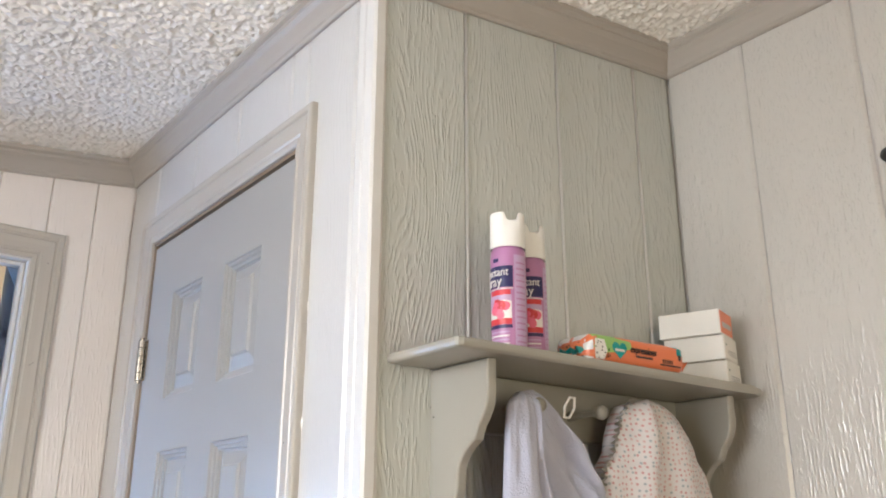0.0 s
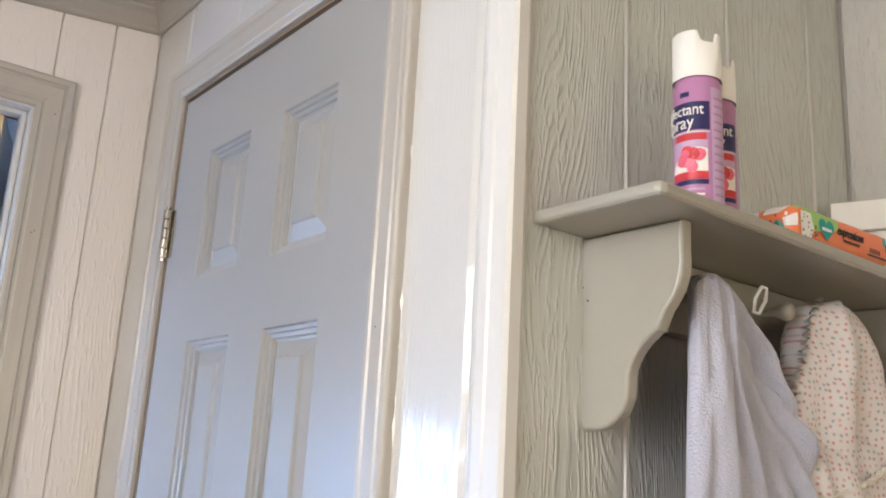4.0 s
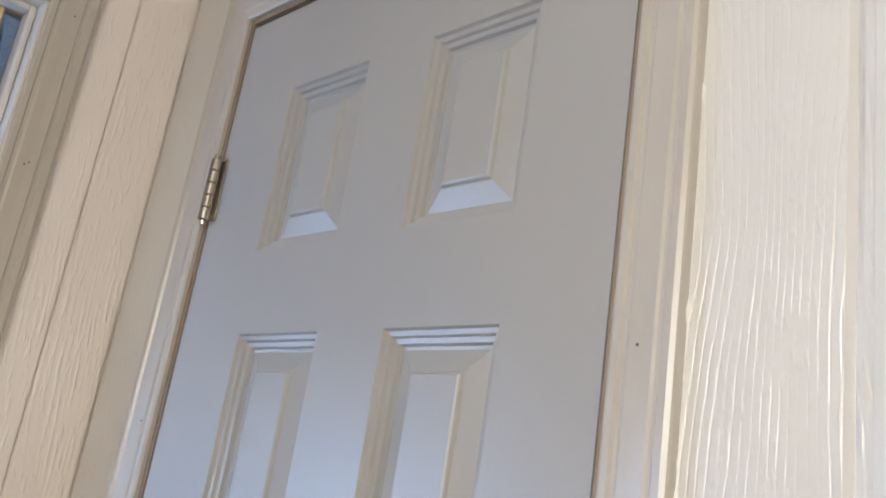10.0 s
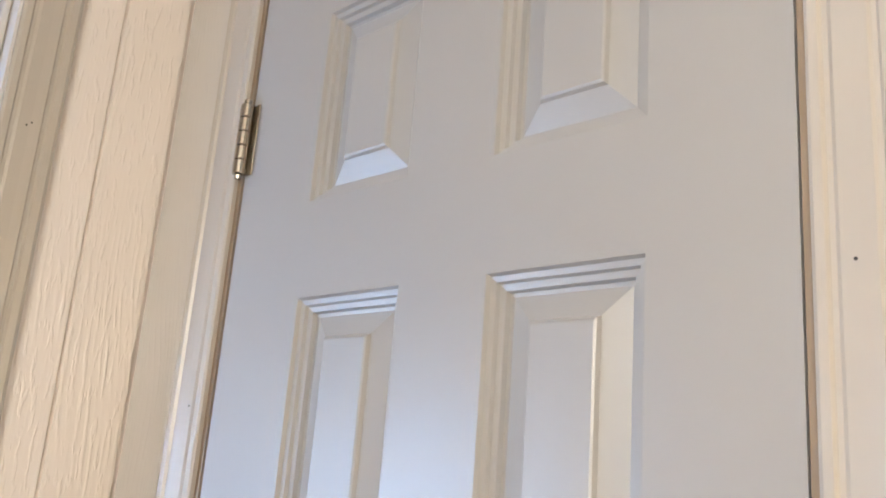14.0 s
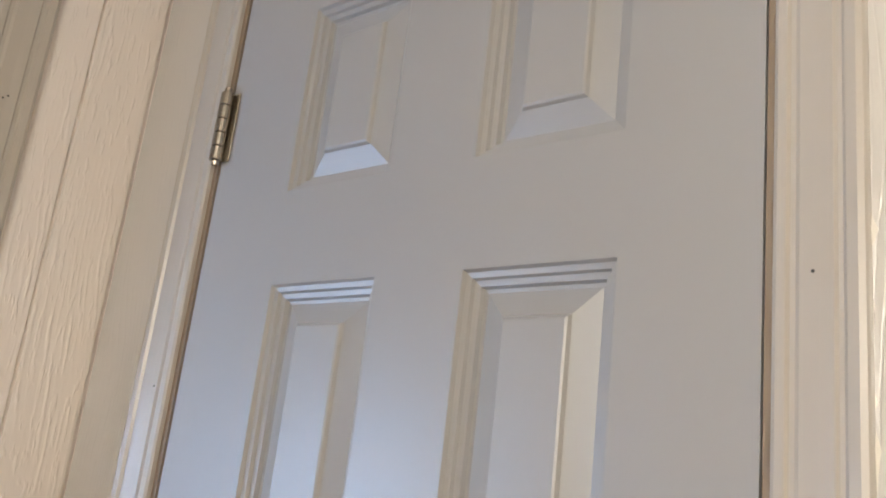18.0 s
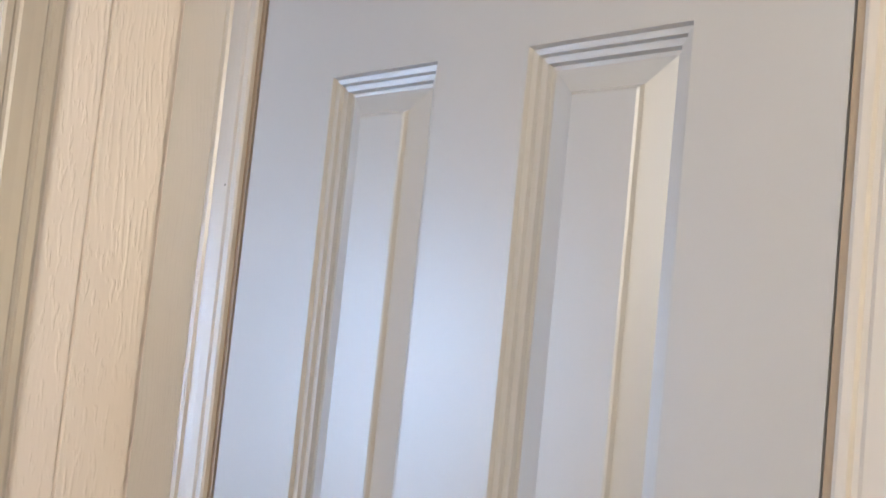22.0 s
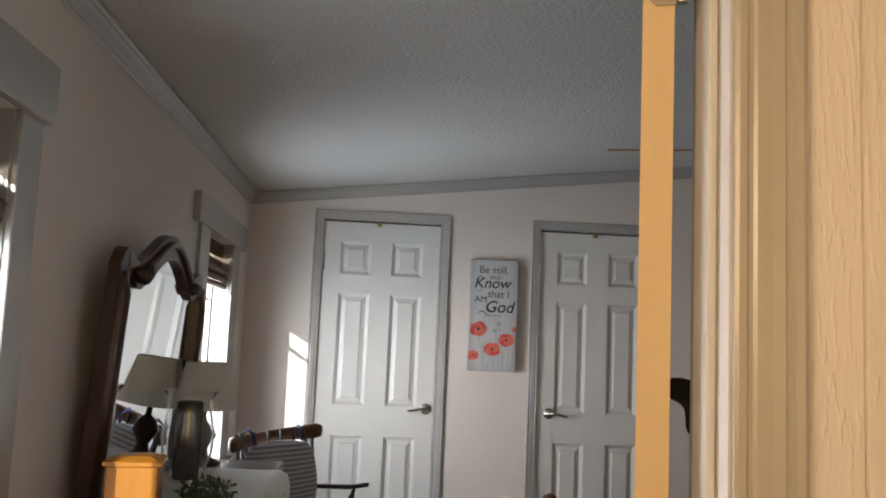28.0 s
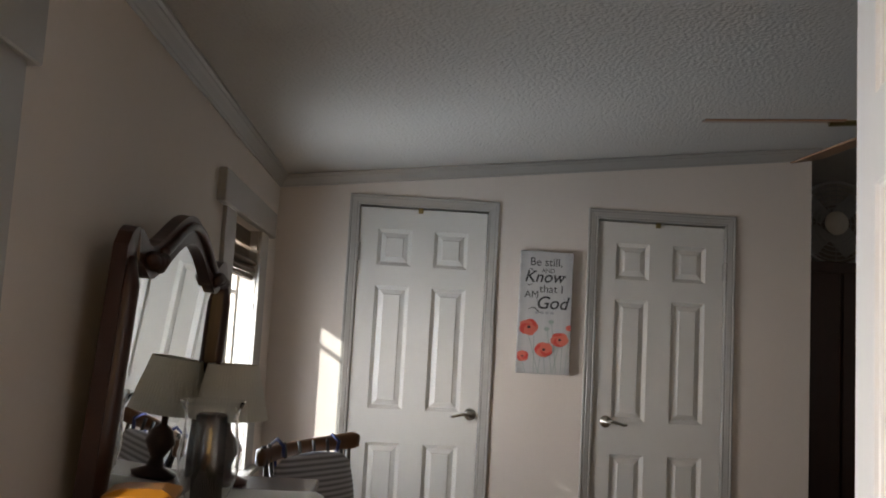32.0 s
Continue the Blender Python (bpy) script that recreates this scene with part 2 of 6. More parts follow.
DARK, _n, _b = material("dark_gap", (0.05, 0.035, 0.025), 0.8)
GLASS, _n, _b = material("clear_glass", (1, 1, 1), 0.02)
_b.inputs["Transmission Weight"].default_value = 1.0
_b.inputs["IOR"].default_value = 1.02
_b.inputs["Coat Weight"].default_value = 1.0
_b.inputs["Coat Roughness"].default_value = 0.02
PANE, _n, _b = material("window_pane_glass", (1, 1, 1), 0.0)
_b.inputs["Transmission Weight"].default_value = 1.0
_b.inputs["IOR"].default_value = 1.01
MIRROR, _n, _b = material("silvered_mirror", (0.86, 0.89, 0.88), 0.015, 1.0)
VINYL = painted("white_vinyl_window", (0.8, 0.8, 0.79), 0.35)


def cloth(name, colour, other=None, stripes=0.0, weave=900, nap=0.25):
    m, nt, b = material(name, colour, 0.9, spec=0.15)
    v = place_of(nt)
    if other and stripes:
        w = node(nt, "ShaderNodeTexWave", Scale=stripes, Distortion=0.4, Detail=1.0)
        w.bands_direction = "Z"
        nt.links.new(v, w.inputs["Vector"])
        tint(nt, b, other, w.outputs["Fac"], 1.0)
    tint(nt, b, tuple(c * 0.7 for c in colour), noise_of(nt, v, 12, 3), 0.3)
    bump(nt, b, noise_of(nt, v, weave, 2), nap, 0.0012 if nap < 0.5 else 0.0025)
    b.inputs["Sheen Weight"].default_value = 0.3
    return m


TOWEL = cloth("lavender_terry", (0.50, 0.515, 0.65), weave=330, nap=0.8)


def floral():
    m, nt, b = material("floral_cotton", (0.80, 0.76, 0.71), 0.9, spec=0.15)
    uv = nt.nodes.new("ShaderNodeUVMap")
    mp = nt.nodes.new("ShaderNodeMapping")
    mp.inputs["Scale"].default_value = (96, 112, 1)
    nt.links.new(uv.outputs[0], mp.inputs["Vector"])
    vor = node(nt, "ShaderNodeTexVoronoi", Scale=1.0, Randomness=0.55)
    vor.voronoi_dimensions = "2D"
    nt.links.new(mp.outputs[0], vor.inputs["Vector"])
    dot = nt.nodes.new("ShaderNodeMapRange")
    dot.inputs["From Min"].default_value, dot.inputs["From Max"].default_value = 0.31, 0.14
    nt.links.new(vor.outputs["Distance"], dot.inputs["Value"])
    hue = nt.nodes.new("ShaderNodeSeparateColor")
    nt.links.new(vor.outputs["Color"], hue.inputs[0])
    ramp = nt.nodes.new("ShaderNodeValToRGB")
    ramp.color_ramp.interpolation = "CONSTANT"
    els = ramp.color_ramp.elements
    els[0].color = (0.50, 0.20, 0.21, 1)
    els[1].position, els[1].color = 0.45, (0.58, 0.36, 0.36, 1)
    e = els.new(0.7)
    e.color = (0.27, 0.34, 0.40, 1)
    nt.links.new(hue.outputs["Red"], ramp.inputs[0])
    mix = nt.nodes.new("ShaderNodeMix")
    mix.data_type = "RGBA"
    mix.inputs["A"].default_value = (0.68, 0.655, 0.67, 1)
    nt.links.new(ramp.outputs[0], mix.inputs["B"])
    nt.links.new(math_of(nt, "MULTIPLY", dot.outputs[0], 0.8), mix.inputs["Factor"])
    nt.links.new(mix.outputs["Result"], b.inputs["Base Color"])
    bump(nt, b, noise_of(nt, place_of(nt), 800, 2), 0.2, 0.001)
    return m


FLORAL = floral()
COTTON = cloth("cream_cotton", (0.66, 0.62, 0.56))
SHEET = cloth("pale_aqua_sheet", (0.28, 0.43, 0.48))
MATTRESS = cloth("grey_mattress_cloth", (0.13, 0.14, 0.17))
STRIPE = cloth("grey_striped_cushion", (0.50, 0.50, 0.53), (0.15, 0.14, 0.15), 15.0)
STRIPE_SEAT = cloth("blue_grey_cushion", (0.42, 0.45, 0.55), (0.24, 0.23, 0.26), 60.0)
RIBBON = cloth("blue_ribbon", (0.035, 0.045, 0.13))
LEAF_BROWN = cloth("dark_brown_leaf", (0.045, 0.032, 0.026))
LINEN = cloth("white_runner_linen", (0.74, 0.72, 0.66))
SHADE_CLOTH = cloth("ivory_lampshade", (0.62, 0.60, 0.54))
BAMBOO = wood("brown_woven_bamboo", (0.16, 0.10, 0.06), (0.05, 0.03, 0.02), 0.6)
JUTE = cloth("brown_jute_cord", (0.17, 0.125, 0.085))
LEAF, _n, _b = material("dusty_green_leaf", (0.045, 0.075, 0.035), 0.6)
CANDLE = painted("dark_pillar_candle", (0.028, 0.022, 0.022), 0.7)
WHITE_PLASTIC = painted("white_plastic", (0.82, 0.81, 0.79), 0.35, grit=0.02)


def plain(name, colour, rough=0.4):
    m, nt, b = material(name, colour, rough)
    tint(nt, b, tuple(c * 0.75 for c in colour), noise_of(nt, place_of(nt), 30, 3), 0.25)
    return m


PURPLE = plain("orchid_can", (0.42, 0.20, 0.39), 0.3)
LILAC = plain("lilac_label", (0.50, 0.36, 0.56), 0.35)
NAVY = plain("navy_label", (0.02, 0.018, 0.10), 0.35)
RED = plain("red_label", (0.55, 0.04, 0.05), 0.35)
PINK = plain("pink_petal", (0.70, 0.13, 0.22), 0.35)
PAPER = plain("white_label", (0.80, 0.78, 0.76), 0.4)
ORANGE = plain("orange_film", (0.78, 0.22, 0.08), 0.32)
GREEN_F = plain("lime_film", (0.33, 0.55, 0.15), 0.32)
TEAL = plain("teal_film", (0.02, 0.30, 0.30), 0.32)
INK = plain("black_ink", (0.02, 0.02, 0.022), 0.5)
GREY_INK = plain("grey_ink", (0.32, 0.32, 0.33), 0.5)
CARTON = plain("white_carton", (0.82, 0.80, 0.76), 0.45)
CORAL = plain("coral_poppy_paint", (0.66, 0.14, 0.10), 0.6)
POPPY = plain("red_poppy_paint", (0.62, 0.06, 0.045), 0.6)
STEM = plain("grey_green_paint", (0.30, 0.36, 0.32), 0.6)


def canvas():
    m, nt, b = material("whitewashed_canvas", (0.60, 0.585, 0.55), 0.75)
    v = place_of(nt, (1, 1, 0.12))
    tint(nt, b, (0.33, 0.33, 0.34), noise_of(nt, v, 30, 4), 0.6)
    tint(nt, b, (0.36, 0.345, 0.35), noise_of(nt, place_of(nt), 7, 3), 0.5)
    g = nt.nodes.new("ShaderNodeTexCoord")
    sep = nt.nodes.new("ShaderNodeSeparateXYZ")
    nt.links.new(g.outputs["Generated"], sep.inputs[0])
    rim = None
    for axis, start in (("X", 0.34), ("Z", 0.42)):
        d = math_of(nt, "ABSOLUTE", math_of(nt, "SUBTRACT", sep.outputs[axis], 0.5))
        k = math_of(nt, "MULTIPLY", math_of(nt, "MAXIMUM", math_of(nt, "SUBTRACT", d, start), 0.0), 6.0)
        rim = math_of(nt, "ADD", rim, k) if rim else k
    worn = math_of(nt, "MINIMUM", math_of(nt, "MULTIPLY", rim, noise_of(nt, place_of(nt), 22, 4)), 1.0)
    tint(nt, b, (0.16, 0.145, 0.15), worn, 0.75)
    return m


CANVAS = canvas()


# ---------------- mesh tools ----------------
def part(name, bm, mat, parent=None, label="", smooth=False):
    me = bpy.data.meshes.new(name)
    bm.to_mesh(me)
    bm.free()
    return link(name, me, mat, parent, label, smooth)


def link(name, me, mat, parent=None, label="", smooth=False):
    if mat and not me.materials:
        me.materials.append(mat)
    if smooth:
        for p in me.polygons:
            p.use_smooth = True
    ob = new(name, me)
    if parent:
        ob.parent = parent
    if label:
        tagged(ob, label)
    return ob


def thing(name, label, category, at=(0, 0, 0), rz=0.0, group="", kind=""):
    ob = new(name)
    ob.matrix_world = pose(*at, 0, 0, rz)
    ob.empty_display_size = 0.05
    return tagged(ob, label, category, group, kind)


def box(bm, x0, x1, y0, y1, z0, z1, bevel=0.0, seg=1):
    vs = [bm.verts.new((x, y, z)) for z in (z0, z1) for y in (y0, y1) for x in (x0, x1)]
    fs = [bm.faces.new([vs[i] for i in q]) for q in ((0, 2, 3, 1), (4, 5, 7, 6), (0, 1, 5, 4), (2, 6, 7, 3), (0, 4, 6, 2), (1, 3, 7, 5))]
    if bevel:
        es = list({e for f in fs for e in f.edges})
        bmesh.ops.bevel(bm, geom=es, offset=bevel, segments=seg, affect="EDGES", profile=0.5)
    return vs


def boxed(x0, x1, y0, y1, z0, z1, bevel=0.0, seg=1):
    bm = bmesh.new()
    box(bm, x0, x1, y0, y1, z0, z1, bevel, seg)
    return bm


def prism(bm, base, tops):
    """A solid from a base ring and a top ring of the same count."""
    a, b = [bm.verts.new(p) for p in base], [bm.verts.new(p) for p in tops]
    n = len(a)
    bm.faces.new(a[::-1])
    bm.faces.new(b)
    for i in range(n):
        bm.faces.new((a[i], a[(i + 1) % n], b[(i + 1) % n], b[i]))


def lathe(profile, n=24, axis=(0, 0)):
    """A turned solid: profile of (radius, z) from the bottom to the top."""
    bm = bmesh.new()
    rings = []
    for r, z in profile:
        rings.append([bm.verts.new((axis[0] + r * math.cos(2 * math.pi * i / n), axis[1] + r * math.sin(2 * math.pi * i / n), z)) for i in range(n)])
    for a, b in zip(rings, rings[1:]):
        for i in range(n):
            bm.faces.new((a[i], a[(i + 1) % n], b[(i + 1) % n], b[i]))
    if profile[0][0] > 1e-4:
        bm.faces.new(rings[0][::-1])
    if profile[-1][0] > 1e-4:
        bm.faces.new(rings[-1])
    bmesh.ops.remove_doubles(bm, verts=bm.verts, dist=1e-5)
    return bm


def tube(points, radii, n=10):
    """A round bar along points."""
    bm = bmesh.new()
    rings = []
    pts = [Vector(p) for p in points]
    if not isinstance(radii, (list, tuple)):
        radii = [radii] * len(pts)
    for i, p in enumerate(pts):
        d = (pts[min(i + 1, len(pts) - 1)] - pts[max(i - 1, 0)]).normalized()
        u = d.cross(Vector((0.13, 0.21, 0.97))).normalized()
        w = d.cross(u)
        rings.append([bm.verts.new(p + radii[i] * (u * math.cos(2 * math.pi * k / n) + w * math.sin(2 * math.pi * k / n))) for k in range(n)])
    for a, b in zip(rings, rings[1:]):
        for k in range(n):
            bm.faces.new((a[k], a[(k + 1) % n], b[(k + 1) % n], b[k]))
    bm.faces.new(rings[0][::-1])
    bm.faces.new(rings[-1])
    bmesh.ops.recalc_face_normals(bm, faces=bm.faces)
    return bm


def slab_of(outline, depth):
    """A flat board from an outline in x, z, going from y = 0 to y = depth."""
    bm = bmesh.new()
    prism(bm, [(x, 0, z) for x, z in outline], [(x, depth, z) for x, z in outline])
    bmesh.ops.recalc_face_normals(bm, faces=bm.faces)
    return bm


def letters(body, size, mat, parent, m, name="lettering", shear=0.0, extrude=0.0006):
    cu = bpy.data.curves.new(name, "FONT")
    cu.body, cu.size, cu.extrude, cu.shear, cu.align_x = body, size, extrude, shear, "CENTER"
    cu.offset = 0.010 * size if shear else 0.0
    tmp = bpy.data.objects.new(name, cu)
    scene.collection.objects.link(tmp)
    bpy.context.view_layer.update()
    me = bpy.data.meshes.new_from_object(tmp.evaluated_get(bpy.context.evaluated_depsgraph_get()))
    bpy.data.objects.remove(tmp)
    me.materials.clear()
    ob = link(name, me, mat, parent)
    ob.matrix_local = m
    return ob


# ---------------- the plan ----------------
XW = -1.44          # outer wall, inside face
YL = 1.19           # wall with the open doorway, hall face
YB = 1.29           # the same wall, bedroom face
YF = 5.653          # far bedroom wall
XE = 1.61           # end of the far wall
XR = 0.80           # hall wall beside the shelf
SLOPE = 0.1147


def crown_z(x):
    return 2.258 + SLOPE * x


def ceil_z(x):
    return crown_z(x) + 0.071


def wall_run(name, x0, x1, y0, y1, mat, label, holes=(), along="x"):
    """A wall between two faces, with its top under the sloping ceiling. holes: (from, to, bottom, top) along the run."""
    bm = bmesh.new()
    lo, hi = (x0, x1) if along == "x" else (y0, y1)
    cuts = sorted({lo, hi, *(h[0] for h in holes), *(h[1] for h in holes)})
    for a, b in zip(cuts, cuts[1:]):
        spans = [(0.0, None)]
        for h in holes:
            if a >= h[0] - 1e-6 and b <= h[1] + 1e-6:
                spans = ([(0.0, h[2])] if h[2] > 0.01 else []) + [(h[3], None)]
        for z0, z1 in spans:
            p = (a, b, y0, y1) if along == "x" else (x0, x1, a, b)
            ring = [(p[0], p[2]), (p[1], p[2]), (p[1], p[3]), (p[0], p[3])]
            prism(bm, [(x, y, z0) for x, y in ring], [(x, y, (z1 if z1 else ceil_z(x) + 0.02)) for x, y in ring])
    ob = part(name, bm, mat)
    return tagged(ob, label, "wall", kind="structure")


def board_skin(wall, axis, face, out, spans, mat, thick=0.006, v=0.0062):
    """Panelling boards on a wall face, with V joints between them. spans: (from, to, bottom, top or None)."""
    for a, b, z0, z1 in spans:
        bm = bmesh.new()
        ring = []
        for s, e in ((a + 0.0003, 0.0), (a + 0.0003, thick * 0.15), (a + v, thick), (b - v, thick), (b - 0.0003, thick * 0.15), (b - 0.0003, 0.0)):
            ring.append((s, e))
        base, tops = [], []
        for s, e in ring:
            p = (s, face + out * e) if axis == "x" else (face + out * e, s)
            base.append((*p, z0))
            tops.append((*p, z1 if z1 else crown_z(p[0]) + 0.02))
        prism(bm, base, tops)
        bmesh.ops.recalc_face_normals(bm, faces=bm.faces)
        part("board", bm, mat, wall)


CROWN_PROFILE = ((0.0, 0.0), (0.006, 0.0), (0.010, 0.004), (0.011, 0.011), (0.017, 0.020), (0.026, 0.036), (0.034, 0.045), (0.035, 0.051), (0.043, 0.056), (0.045, 0.067), (0.0, 0.067))


def crown(p, q, out, mat, e0=0.0, e1=0.0, name="trim"):
    """Crown moulding from p to q along a wall, out: the way off the wall; e0, e1: mitres."""
    p, q, out = Vector(p), Vector(q), Vector(out)
    d = (q - p).normalized()
    bm = bmesh.new()
    a = [bm.verts.new(p - d * e0 * u + out * u + Vector((0, 0, v + SLOPE * out.x * u))) for u, v in CROWN_PROFILE]
    b = [bm.verts.new(q + d * e1 * u + out * u + Vector((0, 0, v + SLOPE * out.x * u))) for u, v in CROWN_PROFILE]
    n = len(a)
    for i in range(n):
        bm.faces.new((a[i], a[(i + 1) % n], b[(i + 1) % n], b[i]))
    bm.faces.new(a)
    bm.faces.new(b[::-1])
    bmesh.ops.recalc_face_normals(bm, faces=bm.faces)
    return tagged(part(name, bm, mat), "painted crown moulding under the ceiling", "trim", kind="structure")


CASING_PROFILE = ((0.0, 0.0), (0.0, 0.006), (0.003, 0.0085), (0.009, 0.009), (0.0115, 0.0065), (0.015, 0.0065), (0.018, 0.009), (0.030, 0.0105), (0.040, 0.0125), (0.0425, 0.0105), (0.0455, 0.0105), (0.048, 0.014), (0.055, 0.0155), (0.059, 0.0135), (0.060, 0.010), (0.060, 0.0))


def casing(name, m, w, h, mat, label, wide=0.060, reveal=0.0):
    """A mitred door casing round an opening w wide and h high; local x along the wall, -y off it."""
    root = thing(name, label, "door casing", kind="structure")
    root.matrix_world = m

    def leg(ends, nm):
        bm = bmesh.new()
        rows = [[bm.verts.new(f(reveal + u * wide / 0.060, -v)) for u, v in CASING_PROFILE] for f in ends]
        n = len(CASING_PROFILE)
        for i in range(n):
            bm.faces.new((rows[0][i], rows[0][(i + 1) % n], rows[1][(i + 1) % n], rows[1][i]))
        bm.faces.new(rows[0])
        bm.faces.new(rows[1][::-1])
        bmesh.ops.recalc_face_normals(bm, faces=bm.faces)
        return part(nm, bm, mat, root)

    leg((lambda u, v: (-u, v, 0), lambda u, v: (-u, v, h + u)), "side_casing")
    leg((lambda u, v: (w + u, v, 0), lambda u, v: (w + u, v, h + u)), "side_casing")
    leg((lambda u, v: (-u, v, h + u), lambda u, v: (w + u, v, h + u)), "head_casing")
    return root


PANEL_PROFILE = tuple((u, d * 1.55) for u, d in ((0.0, 0.0), (0.0022, 0.0030), (0.0075, 0.0040), (0.0092, 0.0068), (0.0150, 0.0078), (0.0168, 0.0112), (0.0205, 0.0118), (0.0448, 0.0062), (0.0472, 0.0038), (0.0495, 0.0030)))


def raised_panel(w, h):
    """One moulded panel, w wide and h high, sunk into +y from its corner."""
    bm = bmesh.new()
    rings = [[bm.verts.new(p) for p in ((u, d, u), (w - u, d, u), (w - u, d, h - u), (u, d, h - u))] for u, d in PANEL_PROFILE]
    for a, b in zip(rings, rings[1:]):
        for i in range(4):
            bm.faces.new((a[i], a[(i + 1) % 4], b[(i + 1) % 4], b[i]))
    bm.faces.new(rings[-1])
    return bm


def six_panel_door(name, m, w, h, cols, rows, mat, label, thick=0.035, edge=None, backs=True):
    """A moulded door; local x across, z up, front face at y = 0, back face at y = thick."""
    door = thing(name, label, "door", kind="structure")
    door.matrix_world = m
    xs = sorted({0.0, w, *(v for c in cols for v in c)})
    zs = sorted({0.0, h, *(v for r in rows for v in r)})
    bm = bmesh.new()
    for y, flip in ((0.0, False), (thick, True)):
        for x0, x1 in zip(xs, xs[1:]):
            for z0, z1 in zip(zs, zs[1:]):
                if any(abs(c[0] - x0) < 1e-6 for c in cols) and any(abs(r[0] - z0) < 1e-6 for r in rows):
                    continue
                q = [bm.verts.new(p) for p in ((x0, y, z0), (x1, y, z0), (x1, y, z1), (x0, y, z1))]
                bm.faces.new(q[::-1] if flip else q)
    bmesh.ops.remove_doubles(bm, verts=bm.verts, dist=1e-5)
    part("slab", bm, mat, door)
    bm = bmesh.new()
    for a, b in (((0, 0), (w, 0)), ((w, 0), (w, h)), ((w, h), (0, h)), ((0, h), (0, 0))):
        q = [bm.verts.new(p) for p in ((a[0], 0, a[1]), (b[0], 0, b[1]), (b[0], thick, b[1]), (a[0], thick, a[1]))]
        bm.faces.new(q)
    part("edge_band", bm, edge or mat, door)
    shapes = {}
    for c in cols:
        for r in rows:
            key = (round(c[1] - c[0], 4), round(r[1] - r[0], 4))
            if key not in shapes:
                me = bpy.data.meshes.new("panel")
                b2 = raised_panel(*key)
                b2.to_mesh(me)
                b2.free()
                shapes[key] = me
            p = link("panel", shapes[key], mat, door)
            p.location = (c[0], 0, r[0])
            if backs:
                p = link("panel", shapes[key], mat, door)
                p.matrix_local = Matrix.Translation((c[1], thick, r[0])) @ pose(0, 0, 0, 0, 0, 180)
    return door


def hinge(parent, m, length=0.098, leaf=0.0):
    """A butt hinge: knuckles on a pin with a leaf; local z up, -y off the door face."""
    root = new("hinge")
    root.parent = parent
    root.matrix_local = m
    step = length / 5
    for i in range(5):
        part("knuckle", lathe(((0.0078, i * step + 0.0005), (0.0086, i * step + 0.0015), (0.0086, (i + 1) * step - 0.0015), (0.0078, (i + 1) * step - 0.0005)), 14), NICKEL, root, smooth=False)
    part("pin", lathe(((0.0, -0.007), (0.004, -0.006), (0.0048, -0.001), (0.003, 0.0), (0.003, length), (0.0052, length + 0.001), (0.0052, length + 0.006), (0.0, length + 0.008)), 14), NICKEL, root)
    if leaf:
        part("leaf", boxed(0.003, leaf, 0.0078, 0.0098, 0.0, length, 0.0008), NICKEL, root)
    return root


def lever(parent, x, z, side, mat=None):
    """A lever handle on a round rose; side: which way the lever points."""
    root = new("handle")
    root.parent = parent
    root.location = (x, 0, z)
    bm = lathe(((0.033, 0.0), (0.034, 0.004), (0.028, 0.010), (0.014, 0.013), (0.011, 0.05), (0.0, 0.05)), 24)
    bm.transform(pose(0, 0, 0, 90, 0, 0))
    part("rose", bm, NICKEL, root, smooth=True)
    pts = [(0, -0.045, 0), (side * 0.03, -0.052, 0.004), (side * 0.065, -0.05, -0.004), (side * 0.095, -0.047, -0.013), (side * 0.112, -0.045, -0.010)]
    part("grip", tube(pts, [0.010, 0.010, 0.009, 0.008, 0.006]), NICKEL, root, smooth=True)
    return root


# ---------------- hall structure ----------------
floor = tagged(part("floor", boxed(-1.64, 4.2, -4.4, 8.6, -0.12, -0.012), DARK), "brown wooden plank floor", "floor", kind="structure")

def popcorn_relief(x0, x1, y0, y1, step):
    """Sprayed lumps under the sloping ceiling, as one displaced sheet."""
    rng = np.random.default_rng(4)
    nx, ny = int((x1 - x0) / step), int((y1 - y0) / step)
    h = np.zeros((nx, ny))
    count = int((x1 - x0) * (y1 - y0) * 13000)
    for cx, cy, r, a, e, q in zip(rng.uniform(0, nx, count), rng.uniform(0, ny, count), rng.uniform(0.0030, 0.0085, count) / step, rng.uniform(0.0022, 0.0082, count), rng.uniform(0.6, 1.5, count), rng.uniform(0, math.pi, count)):
        w = int(r * 2) + 2
        i0, i1, j0, j1 = max(0, int(cx) - w), min(nx, int(cx) + w + 1), max(0, int(cy) - w), min(ny, int(cy) + w + 1)
        if i1 <= i0 or j1 <= j0:
            continue
        di, dj = np.arange(i0, i1)[:, None] - cx, np.arange(j0, j1)[None, :] - cy
        u, v = (di * math.cos(q) + dj * math.sin(q)) * e, (dj * math.cos(q) - di * math.sin(q)) / e
        lump = a * np.sqrt(np.clip(1 - (u * u + v * v) / (r * r), 0, 1))
        h[i0:i1, j0:j1] = np.maximum(h[i0:i1, j0:j1], lump)
    xs, ys = x0 + step * np.arange(nx), y0 + step * np.arange(ny)
    gx, gy = np.meshgrid(xs, ys, indexing="ij")
    co = np.stack([gx, gy, crown_z(gx) + 0.071 - 0.0008 - h], -1).reshape(-1, 3)
    k = np.arange(nx * ny).reshape(nx, ny)
    quads = np.stack([k[:-1, :-1], k[:-1, 1:], k[1:, 1:], k[1:, :-1]], -1).reshape(-1, 4)
    me = bpy.data.meshes.new("popcorn_texture")
    me.from_pydata(co.tolist(), [], quads.tolist())
    ob = link("popcorn_texture", me, CEIL_LUMP, smooth=True)
    return tagged(ob, "sprayed cream popcorn texture on the ceiling", "ceiling", kind="structure")


